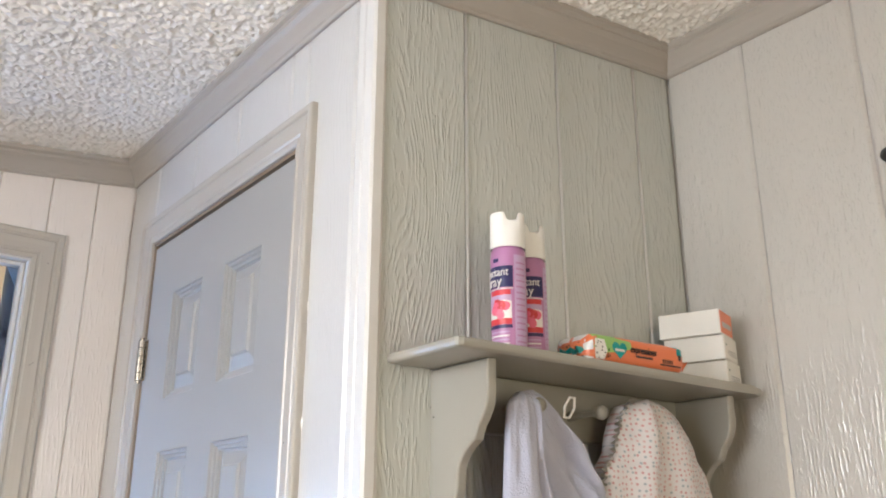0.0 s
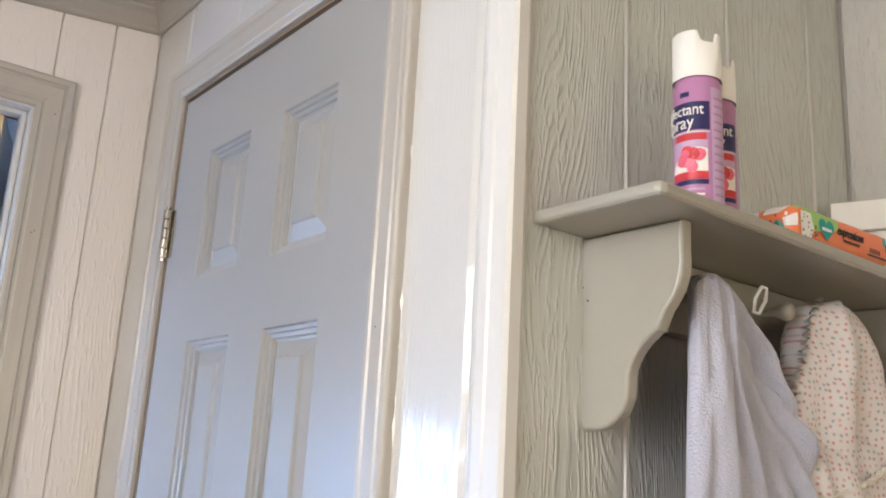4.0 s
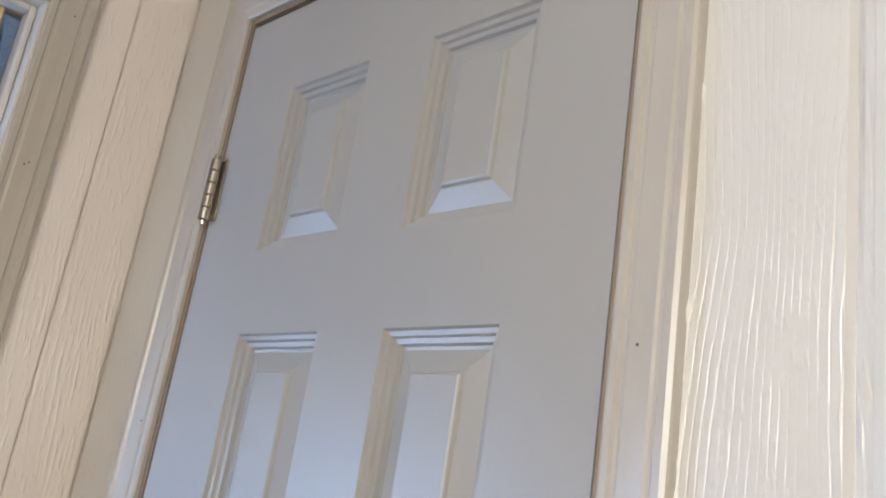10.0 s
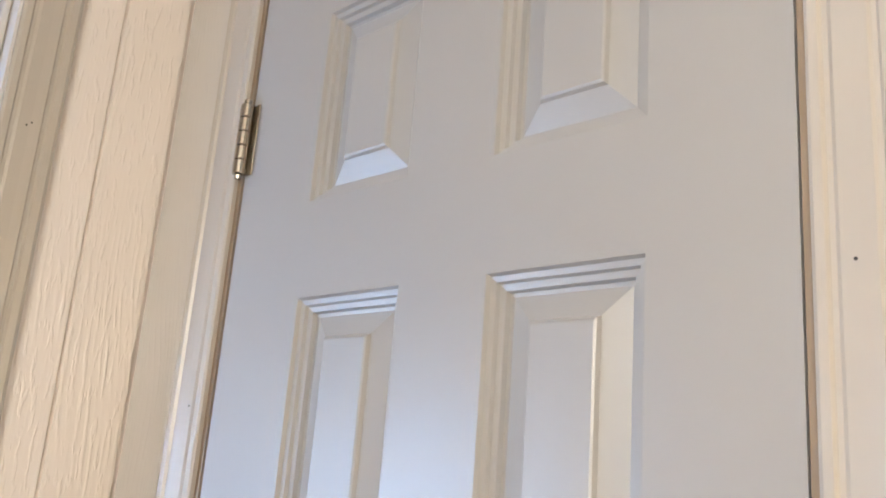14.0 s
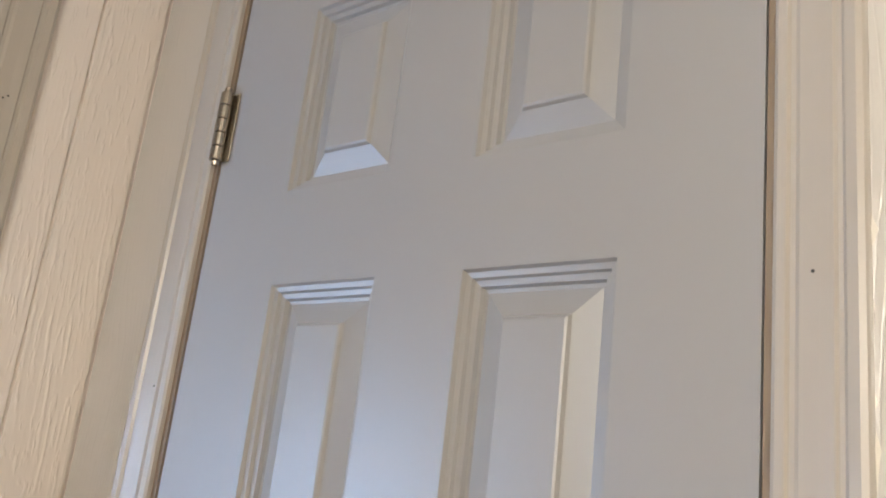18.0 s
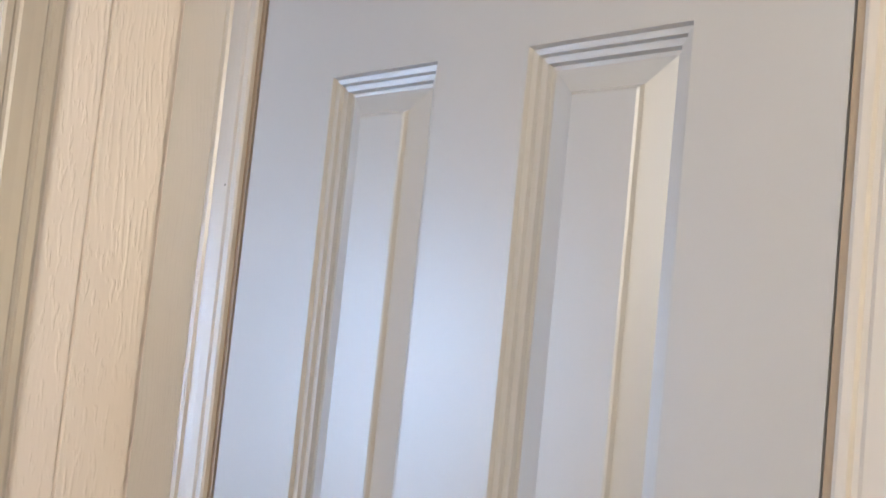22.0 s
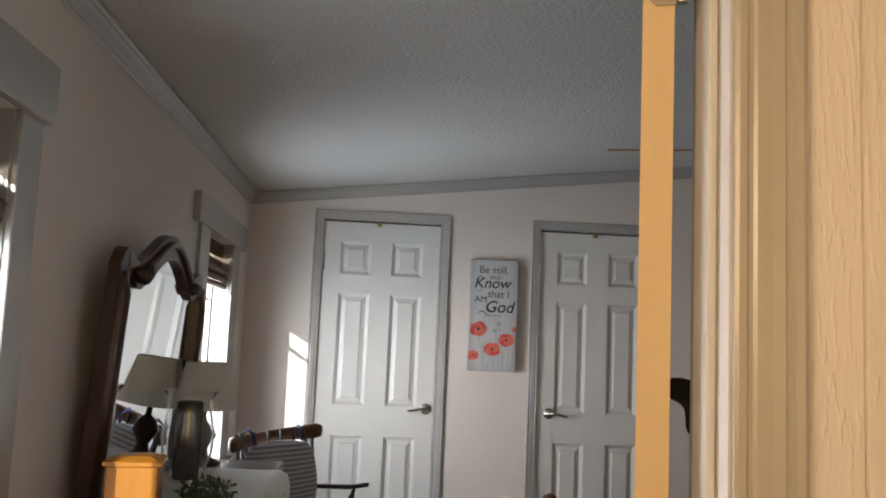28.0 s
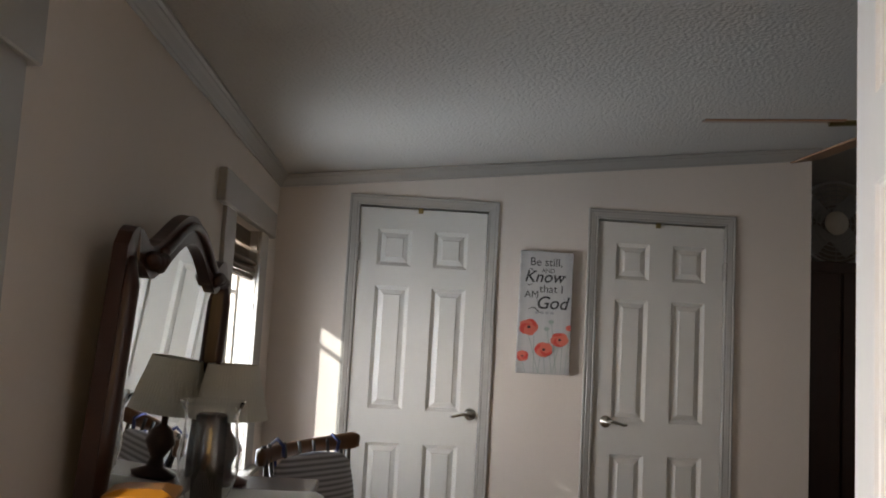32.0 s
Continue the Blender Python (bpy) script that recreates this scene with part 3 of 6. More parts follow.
popcorn_relief(-1.30, XR, -0.75, YL, 0.0034)
for nm, y0, y1, mat, lab in (("ceiling", -4.4, YL + 0.05, CEIL, "cream popcorn-textured sloping ceiling of the hall"), ("ceiling_bedroom", YL + 0.05, 8.6, CEIL_BED, "stippled sloping bedroom ceiling, weak light put in its greige tone")):
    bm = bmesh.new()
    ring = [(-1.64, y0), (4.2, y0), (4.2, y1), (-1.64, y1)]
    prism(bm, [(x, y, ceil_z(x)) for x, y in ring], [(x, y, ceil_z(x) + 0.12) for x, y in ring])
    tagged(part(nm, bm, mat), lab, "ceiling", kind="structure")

AY0, AY1, DH = 0.262, 0.9785, 2.034
wall_a = wall_run("wall_closet", 0.006, 0.106, 0.006, YL + 0.05, WALL_PANEL, "cream grooved panelling wall with a closet door", ((AY0 - 0.02, AY1 + 0.02, 0.0, DH + 0.02),), along="y")
S = 0.236
a_edges = [0.0, 0.061, 0.061 + S, 0.061 + 2 * S, 0.061 + 3 * S, 0.061 + 4 * S, YL]
spans = []
for a, b in zip(a_edges, a_edges[1:]):
    for lo, hi, z0 in ((a, min(b, AY0 - 0.03), 0.0), (max(a, AY0 - 0.03), min(b, AY1 + 0.03), DH + 0.03), (max(a, AY1 + 0.03), b, 0.0)):
        if hi - lo > 0.012:
            spans.append((lo, hi, z0, None))
board_skin(wall_a, "y", 0.006, -1, spans, WALL_STRIP)

wall_s = wall_run("wall_shelf", 0.106, XR + 0.1, 0.006, 0.106, WALL_PANEL_GREY, "greige grooved panelling wall behind the peg shelf")
board_skin(wall_s, "x", 0.006, -1, [(0.004, 0.198, 0, None), (0.198, 0.435, 0, None), (0.435, 0.678, 0, None), (0.678, XR, 0, None)], WALL_PANEL_GREY)
# white beads stand in for the glints that the grooves catch
for x in (0.198, 0.435, 0.678):
    bm = bmesh.new()
    prism(bm, [(x + 0.0034 * math.cos(a), 0.0045 - 0.0068 * math.sin(a), 0.0) for a in [math.pi * i / 6 for i in range(7)]], [(x + 0.0034 * math.cos(a), 0.0045 - 0.0068 * math.sin(a), crown_z(x)) for a in [math.pi * i / 6 for i in range(7)]])
    bmesh.ops.recalc_face_normals(bm, faces=bm.faces)
    part("groove_glint", bm, TRIM_WHITE, wall_s, "white bead added for the bright glint in a panel joint", smooth=True)
wall_r = wall_run("wall_right", XR + 0.006, XR + 0.106, -2.3, 0.006, WALL_PANEL_PALE, "pale grey grooved panelling wall beside the shelf", along="y")
board_skin(wall_r, "y", XR + 0.006, -1, [(-0.192 - S * (i + 1), -0.192 - S * i, 0, None) for i in range(8)] + [(-0.192, 0.0, 0, None)], WALL_PANEL_PALE)

LX0, LX1 = -1.052, -0.243
DHL = 2.004         # height of the bedroom doorway
wall_l = wall_run("wall_doorway", XW, 4.1, YL + 0.006, YB, WALL_PANEL, "cream grooved panelling wall with the bedroom doorway", ((LX0 - 0.02, LX1 + 0.02, 0.0, DHL + 0.02),))
l_edges = [XW, -1.28, -1.044, -0.808, -0.572, -0.336, -0.100, 0.0]
spans = []
for a, b in zip(l_edges, l_edges[1:]):
    for lo, hi, z0 in ((a, min(b, LX0 - 0.03), 0.0), (max(a, LX0 - 0.03), min(b, LX1 + 0.03), DHL + 0.03), (max(a, LX1 + 0.03), b, 0.0)):
        if hi - lo > 0.012:
            spans.append((lo, hi, z0, None))
board_skin(wall_l, "x", YL + 0.006, -1, spans, WALL_PANEL, v=0.0026)

wall_run("wall_window", XW - 0.16, XW, YL + 0.05, 6.2, WALL_BED, "pale taupe outer wall with tall windows", ((1.765, 2.305, 0.62, 1.765), (4.44, 5.09, 0.62, 1.775)), along="y")
# unseen, its honey tone added to warm the light in the hall
wall_run("wall_hall_side", XW - 0.16, XW, -2.3, YL + 0.05, WOOD_BOUNCE, "unseen outer wall of the hall, honey toned for warm bounce", ((-0.93, 0.13, 1.26, 2.07),), along="y")
# unseen room added round the fill lamp, keeps the sun out
wall_run("wall_kitchen", XW - 0.16, XR + 0.2, -4.3, -4.2, WOOD_BOUNCE, "unseen honey-toned wall added to shut out the sun")
wall_run("wall_unseen_side", XW - 0.16, XW, -4.2, -2.4, WOOD_BOUNCE, "unseen honey-toned side wall added to shut out the sun")
wall_run("wall_unseen_end", XR + 0.1, XR + 0.2, -4.2, -2.3, WOOD_BOUNCE, "unseen honey-toned end wall added to shut out the sun")
# unseen too, pierced for the fill lamp
wall_run("wall_back", XW, XR + 0.1, -2.4, -2.3, WOOD_BOUNCE, "unseen wall closing the hall, honey toned for warm bounce", ((-1.1, 0.4, 0.80, 1.90),))

# corner moulding on the outside corner
bm = bmesh.new()
prism(bm, [(-0.0055, 0.046, 0), (-0.0085, 0.038, 0), (-0.0085, 0.024, 0), (-0.0062, 0.021, 0), (-0.0085, 0.018, 0), (-0.0085, -0.004, 0), (-0.004, -0.0085, 0), (0.012, -0.0085, 0), (0.018, -0.0055, 0), (0.018, 0.001, 0), (0.001, 0.001, 0), (0.001, 0.046, 0)],
      [(x, y, crown_z(0) + 0.005) for x, y in ((-0.0055, 0.046), (-0.0085, 0.038), (-0.0085, 0.024), (-0.0062, 0.021), (-0.0085, 0.018), (-0.0085, -0.004), (-0.004, -0.0085), (0.012, -0.0085), (0.018, -0.0055), (0.018, 0.001), (0.001, 0.001), (0.001, 0.046))])
bmesh.ops.recalc_face_normals(bm, faces=bm.faces)
tagged(part("trim", bm, TRIM_WHITE), "white outside corner moulding", "trim", kind="structure")

crown((0, 0, crown_z(0)), (0, YL, crown_z(0)), (-1, 0, 0), TRIM_HALL, 1, -1)
crown((0, 0, crown_z(0)), (XR, 0, crown_z(XR)), (0, -1, 0), TRIM_HALL, 1, -1)
crown((XR, 0, crown_z(XR)), (XR, -2.3, crown_z(XR)), (-1, 0, 0), TRIM_HALL, -1, 0)
crown((0, YL, crown_z(0)), (XW, YL, crown_z(XW)), (0, -1, 0), TRIM_HALL, -1, 0)

# closet door in the hall
tagged(casing("casing_closet", pose(0, AY1 + 0.003, 0, 0, 0, -90), AY1 - AY0 + 0.006, DH + 0.003, TRIM_CREAM, "glossy greige moulded casing round the closet door", 0.066, 0.005))
bm = bmesh.new()
for y0, y1, z0, z1 in ((AY0 - 0.018, AY0 - 0.0005, 0, DH + 0.018), (AY1 + 0.0005, AY1 + 0.018, 0, DH + 0.018), (AY0 - 0.0005, AY1 + 0.0005, DH + 0.0005, DH + 0.018)):
    box(bm, 0.0005, 0.105, y0, y1, z0, z1)
tagged(part("door_jamb", bm, JAMB), "bare tan jamb of the closet door", "door jamb", kind="structure")
bm = bmesh.new()
for y0, y1, z0, z1 in ((AY0, AY0 + 0.012, 0, DH), (AY1 - 0.012, AY1, 0, DH), (AY0 + 0.012, AY1 - 0.012, DH - 0.012, DH)):
    box(bm, 0.042, 0.07, y0, y1, z0, z1)
tagged(part("door_stop", bm, TRIM_CREAM), "greige stop behind the closet door", "door stop", kind="structure")

W_A = 0.7105
COLS_A = ((0.1445, 0.3095), (0.4255, 0.5895))
ROWS = ((0.235, 0.785), (0.955, 1.512), (1.628, 1.874))
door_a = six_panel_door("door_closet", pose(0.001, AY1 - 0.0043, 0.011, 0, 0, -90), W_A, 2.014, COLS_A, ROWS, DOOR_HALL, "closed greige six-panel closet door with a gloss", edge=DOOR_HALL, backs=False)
for z in (0.24, 0.78, 1.696):
    hinge(door_a, Matrix.Translation((-0.0005, -0.0105, z - 0.011)), leaf=0.017)
lever(door_a, W_A - 0.06, 0.92, -1)

# bead of caulk along the casing
bm = bmesh.new()
rows_ = []
zz = 0.0
while zz < DH + 0.05:
    k = noise.noise((0, 0, zz * 9)) + 0.6 * noise.noise((3, 0, zz * 31))
    w_ = 0.010 + 0.007 * k + 0.005 * noise.noise((9, 2, zz * 60))
    y_ = AY0 - 0.0625
    rows_.append([bm.verts.new(p) for p in ((-0.0002, y_ + 0.001, zz), (-0.0085 - 0.004 * k, y_ - 0.001, zz), (-0.0042 - 0.003 * k - 0.002 * noise.noise((5, 1, zz * 80)), y_ - 0.5 * max(w_, 0.004), zz), (0.0004, y_ - max(w_, 0.004), zz))])
    zz += 0.008
for a, b in zip(rows_, rows_[1:]):
    for i in range(3):
        bm.faces.new((a[i], a[i + 1], b[i + 1], b[i]))
bmesh.ops.recalc_face_normals(bm, faces=bm.faces)
tagged(part("caulk_bead", bm, CAULK, smooth=True), "uneven smeared cream caulk beside the casing", "caulk", kind="structure")

# bedroom doorway
tagged(casing("casing_bedroom", pose(LX0, YL, 0, 0, 0, 0), LX1 - LX0, DHL, TRIM_CREAM, "greige moulded casing round the bedroom doorway", 0.074, 0.004))
tagged(casing("casing_bedroom_inside", pose(LX1, YB, 0, 0, 0, 180), LX1 - LX0, DHL, TRIM_BED, "grey moulded casing on the bedroom side"))
bm = bmesh.new()
for x0, x1, z0, z1 in ((LX0 - 0.018, LX0 - 0.0005, 0, DHL + 0.018), (LX1 + 0.0005, LX1 + 0.018, 0, DHL + 0.018), (LX0 - 0.0005, LX1 + 0.0005, DHL + 0.0005, DHL + 0.018)):
    box(bm, x0, x1, YL + 0.0005, YB - 0.0005, z0, z1)
for x0, x1, z0, z1 in ((LX0, LX0 + 0.010, 0, DHL), (LX1 - 0.010, LX1, 0, DHL), (LX0 + 0.010, LX1 - 0.010, DHL - 0.010, DHL)):
    box(bm, x0, x1, YL + 0.03, YL + 0.062, z0, z1, 0.002)
tagged(part("door_jamb", bm, TRIM_WHITE), "white jamb and stop of the bedroom doorway", "door jamb", kind="structure")
OPEN_A = 72.0
COLS_L = ((0.115, 0.31), (0.455, 0.65))
door_l = six_panel_door("door_bedroom", pose(-0.279, 1.258, 0.011, 0, 0, OPEN_A), 0.77, 1.988, COLS_L, ROWS, DOOR_WHITE, "open white six-panel door with a bare pine edge", edge=WOOD_EDGE)

for z in (0.24, 0.76, 1.665):
    hg = new("hinge")
    hg.parent = door_l
    hg.location = (-0.002, 0.0, z - 0.011)
    for i in range(5):
        part("knuckle", lathe(((0.0062, i * 0.0205), (0.0066, i * 0.0205 + 0.002), (0.0066, i * 0.0205 + 0.0175), (0.0062, i * 0.0205 + 0.0195)), 12, (-0.004, -0.008)), NICKEL, hg)
    bm = bmesh.new()
    prism(bm, [(-0.0014, y, zq) for y, zq in ((-0.004, 0), (0.020, 0), (0.027, 0.007), (0.027, 0.095), (0.020, 0.102), (-0.004, 0.102))], [(0.0014, y, zq) for y, zq in ((-0.004, 0), (0.020, 0), (0.027, 0.007), (0.027, 0.095), (0.020, 0.102), (-0.004, 0.102))])
    bmesh.ops.recalc_face_normals(bm, faces=bm.faces)
    part("leaf", bm, NICKEL, hg)
    for zz in (0.018, 0.051, 0.084):
        bm = lathe(((0.0, -0.0012), (0.0035, -0.0008), (0.0042, 0.0), (0.0, 0.0)), 12)
        bm.transform(pose(-0.0014, 0.013 + (0.006 if zz == 0.051 else 0), zz, 0, -90, 0) @ Matrix.Diagonal((1, 1, -1, 1)))
        part("screw", bm, BRASS, hg)
lever(door_l, 0.71, 0.92, -1)


hang = thing("door_hook", "black curved hook on the back of the white door", "hook", (0, 0, 0))
hang.matrix_world = pose(-0.279, 1.258, 0.0, 0, 0, OPEN_A)
bm = slab_of([(0.004, 1.237), (0.020, 1.240), (0.040, 1.236), (0.050, 1.222), (0.051, 1.200), (0.050, 1.165), (0.046, 1.152), (0.037, 1.150), (0.031, 1.160), (0.031, 1.182), (0.026, 1.196), (0.012, 1.204), (0.004, 1.206)], 0.024)
bmesh.ops.bevel(bm, geom=bm.edges[:], offset=0.003, segments=2, affect="EDGES")
bm.transform(pose(0.470, 0.0, 0.0, 0, 0, -90))
part("hook", bm, BLACK, hang)
part("back_plate", boxed(0.478, 0.512, -0.004, 0.0, 1.17, 1.25, 0.0015), BLACK, hang)


def nail_hole(x, y, z, axis):
    bm = lathe(((0.0, 0.0), (0.0012, 0.0001), (0.0014, 0.0006), (0.0, 0.0008)), 8)
    bm.transform(pose(x, y, z, 0, -90, 0) if axis == "x" else pose(x, y, z, 90, 0, 0))
    tagged(part("nail_hole", bm, INK), "small dark nail hole in the painted casing", "nail hole", kind="structure")


nail_hole(-0.0117, 0.2240, 1.497, "x")
nail_hole(-0.0117, 0.2240, 1.02, "x")
nail_hole(-0.0105, 1.009, 1.40, "x")
for x, z in ((-0.190, 1.403), (-0.207, 1.742), (-0.201, 1.747), (-0.20, 2.00), (-0.194, 1.10)):
    nail_hole(x, YL - 0.0112, z, "y")

# ---------------- bedroom structure ----------------
D1 = (-0.982, -0.257)
D2 = (0.376, 1.108)
wall_run("wall_far", XW, XE, YF, YF + 0.1, WALL_BED, "pale taupe bedroom wall with two white doors", ((D1[0] - 0.018, D1[1] + 0.018, 0, DH + 0.012), (D2[0] - 0.018, D2[1] + 0.018, 0, DH + 0.012)))
wall_run("wall_alcove", XE - 0.1, XE, YF + 0.1, 8.4, DARK_ROOM, "alcove side wall, gloom put in its colour", along="y")
wall_run("wall_alcove_back", XE, 4.1, 8.3, 8.4, DARK_ROOM, "alcove back wall, gloom put in its colour")
wall_run("wall_bedroom_right", 4.0, 4.1, YB, 8.3, WALL_BED, "pale taupe bedroom wall", along="y")
wall_run("wall_closet_back", XW, XE, 6.2, 6.3, DARK_ROOM, "closet back wall, gloom put in its colour")
crown((XW, YB, crown_z(XW)), (XW, YF, crown_z(XW)), (1, 0, 0), TRIM_BED, -1, -1)
crown((XW, YF, crown_z(XW)), (XE, YF, crown_z(XE)), (0, -1, 0), TRIM_BED, -1, 1)
crown((XE, YF, crown_z(XE)), (XE, 8.3, crown_z(XE)), (1, 0, 0), TRIM_BED, 1, 0)

ROWS_B = ((0.155, 0.700), (0.885, 1.565), (1.680, 1.885))


def bedroom_door(d, side, n):
    w = d[1] - d[0] - 0.006
    m = pose(d[0] + 0.003, YF + 0.008, 0.011)
    cols = ((0.105, 0.295), (w - 0.295, w - 0.105))
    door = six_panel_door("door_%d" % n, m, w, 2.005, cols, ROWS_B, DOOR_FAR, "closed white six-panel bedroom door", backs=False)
    if side > 0:
        lever(door, w - 0.045, 0.878, -1)
    else:
        lever(door, 0.075, 0.878, 1)
    for z in (0.25, 1.70):
        at_x = w + 0.006 if side < 0 else -0.006
        hg = part("hinge", lathe(((0.0, z - 0.006), (0.007, z - 0.004), (0.010, z), (0.010, z + 0.100), (0.007, z + 0.104), (0.0, z + 0.106)), 12, (at_x, -0.015)), TRIM_BED, door)
        part("leaf", boxed(at_x - 0.016, at_x + 0.016, -0.008, -0.005, z, z + 0.10, 0.001), TRIM_BED, hg)
    bm = boxed(-0.014, 0.014, -0.014, 0.004, 1.982, 2.012, 0.003)
    bm.transform(Matrix.Translation((w * 0.47, 0, 0)))
    part("catch", bm, BRASS, door)
    casing("casing_%d" % n, pose(d[0], YF, 0), d[1] - d[0], DH - 0.008, TRIM_BED, "grey moulded casing round a bedroom door")
    bm = bmesh.new()
    for x0, x1, z0, z1 in ((d[0] - 0.016, d[0], 0, DH + 0.01), (d[1], d[1] + 0.016, 0, DH + 0.01), (d[0], d[1], DH - 0.008, DH + 0.01)):
        box(bm, x0, x1, YF + 0.001, YF + 0.099, z0, z1)
    tagged(part("door_jamb", bm, TRIM_BED), "grey jamb of a bedroom door", "door jamb", kind="structure")


bedroom_door(D1, 1, 1)
bedroom_door(D2, -1, 2)


def window(n, y0, y1, z0, z1, head, cas, muntins=True, over=0.0):
    """A sash window in the outer wall, with casing, boxed head and frame."""
    root = thing("window_%d" % n, "tall white sash window in grey trim, bright daylight outside", "window", kind="structure")
    x = XW - 0.10
    bm = bmesh.new()
    e = 0.022
    for a, b, c, d in ((y0, y0 + e, z0, z1), (y1 - e, y1, z0, z1), (y0 + e, y1 - e, z0, z0 + 0.045), (y0 + e, y1 - e, z1 - 0.04, z1)):
        box(bm, x - 0.05, x + 0.015, a, b, c, d, 0.003)
    part("window_frame", bm, VINYL, root)
    part("meeting_rail", boxed(x - 0.012, x + 0.010, y0 + e, y1 - e, 1.462, 1.478, 0.002), VINYL, root)
    if muntins:
        for zq in (z0 + (z1 - z0) * 0.25, z0 + (z1 - z0) * 0.75):
            part("muntin", boxed(x - 0.012, x - 0.002, y0 + 0.04, y1 - 0.04, zq - 0.008, zq + 0.008), VINYL, root)
        ym = (y0 + y1) / 2
        part("muntin", boxed(x - 0.0125, x - 0.0025, ym - 0.008, ym + 0.008, z0 + 0.045, z1 - 0.04), VINYL, root)
    for za, zb in ((z0 + 0.04, (z0 + z1) / 2 - 0.015), ((z0 + z1) / 2 + 0.015, z1 - 0.035)):
        p = part("pane", boxed(x - 0.009, x - 0.006, y0 + e - 0.005, y1 - e + 0.005, za, zb), PANE, root)
        p.visible_shadow = False
    if not cas:
        return root
    for a, b in ((y0, y0 + 0.003), (y1 - 0.003, y1)):
        part("reveal", boxed(XW - 0.084, XW - 0.001, a, b, z0, z1 - 0.001), TRIM_BED, root)
    for a, b in ((y0 - cas, y0), (y1, y1 + cas)):
        part("side_casing", boxed(XW, XW + 0.018, a, b, z0 - 0.02, z1 + 0.02, 0.003), TRIM_BED, root)
    part("head_box", boxed(XW, XW + 0.034, y0 - cas - over, y1 + cas + over, z1 + 0.0, z1 + head, 0.004), TRIM_BED, root)
    part("window_sill", boxed(XW - 0.084, XW + 0.06, y0 - cas - 0.02, y1 + cas + 0.02, z0 - 0.026, z0 - 0.002, 0.005, 2), TRIM_BED, root)
    return root


window(1, 1.765, 2.305, 0.62, 1.765, 0.145, 0.12, False, 0.03)
window(2, 4.44, 5.09, 0.62, 1.775, 0.133, 0.20, False, 0.12)
# panel added at the unseen hall window to stop the sun
part("sun_block_panel", boxed(XW - 0.157, XW - 0.154, -0.905, 0.105, 1.30, 2.045), LINEN, window(3, -0.93, 0.13, 1.26, 2.07, 0.1, 0.0, False))


def roman_shade(y0, y1, ztop, zbot):
    root = thing("woven_shade", "dark brown woven bamboo roman shade, half raised", "window shade", group="bedroom shades")
    slit = zbot + 0.155
    part("backing", boxed(XW - 0.046, XW - 0.044, y0, y1, slit + 0.010, ztop), BAMBOO, root)
    part("backing", boxed(XW - 0.046, XW - 0.044, y0, y1, zbot + 0.06, slit - 0.006), BAMBOO, root)
    z = ztop
    while z > zbot + 0.10:
        if abs(z - 0.005 - slit) > 0.013:
            part("slat", boxed(XW - 0.0435, XW - 0.0405, y0, y1, z - 0.0085, z - 0.001, 0.001), BAMBOO, root)
        z -= 0.0105
    for k in range(3):
        c = zbot + 0.018 + k * 0.036
        bm = bmesh.new()
        n = 10
        rings = []
        for i in range(n + 1):
            a = 2 * math.pi * i / n
            rings.append((XW - 0.034 + (0.026 + 0.007 * k) * math.cos(a) * 0.9, c + 0.017 * math.sin(a) - 0.006 * math.cos(a)))
        prism(bm, [(x, y0, zq) for x, zq in rings[:-1]], [(x, y1 + 0.004 * k, zq) for x, zq in rings[:-1]])
        bmesh.ops.recalc_face_normals(bm, faces=bm.faces)
        part("fold", bm, BAMBOO, root)
    y = y0 + 0.012
    while y < y1:
        part("cord", tube([(XW - 0.0395, y, ztop), (XW - 0.0395, y, zbot + 0.115)], 0.0018, 5), JUTE, root)
        y += 0.027
    return root


roman_shade(1.769, 2.300, 1.76, 1.462)
roman_shade(4.444, 5.086, 1.77, 1.53)

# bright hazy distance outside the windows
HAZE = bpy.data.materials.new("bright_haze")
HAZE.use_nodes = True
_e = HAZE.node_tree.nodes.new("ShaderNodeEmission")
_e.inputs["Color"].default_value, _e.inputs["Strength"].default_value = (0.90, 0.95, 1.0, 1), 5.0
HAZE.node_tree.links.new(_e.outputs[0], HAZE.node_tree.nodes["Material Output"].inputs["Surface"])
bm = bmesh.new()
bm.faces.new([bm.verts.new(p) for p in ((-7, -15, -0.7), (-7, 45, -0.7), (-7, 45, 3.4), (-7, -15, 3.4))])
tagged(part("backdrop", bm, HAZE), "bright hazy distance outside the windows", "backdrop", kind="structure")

# ground outside
tagged(part("ground", boxed(-400, -1.75, -400, 400, -0.75, -0.7), plain("dry_lawn", (0.20, 0.19, 0.11), 0.9)), "dry grass outside the windows", "ground", kind="structure")

# ---------------- shelf and what is on it ----------------
SH = 1.588          # top of the shelf
shelf = thing("peg_shelf", "greige painted wooden peg shelf with curved brackets", "shelf", (0, -0.0, 0))
bm = bmesh.new()
outline = [(0.014, 0.0), (0.014, -0.166), (0.017, -0.172), (0.024, -0.175), (0.722, -0.175), (0.752, -0.170), (0.766, -0.156), (0.771, -0.13), (0.771, 0.0)]
prism(bm, [(x, y - 0.001, SH - 0.016) for x, y in outline], [(x, y - 0.001, SH) for x, y in outline])
bmesh.ops.bevel(bm, geom=[e for e in bm.edges if abs(e.verts[0].co.z - e.verts[1].co.z) < 1e-6], offset=0.007, segments=3, affect="EDGES", profile=0.5)
bmesh.ops.recalc_face_normals(bm, faces=bm.faces)
part("shelf_top", bm, SHELF_PAINT, shelf)
part("back_rail", boxed(0.118, 0.69, -0.0205, -0.001, 1.478, SH - 0.017, 0.002), SHELF_PAINT, shelf)


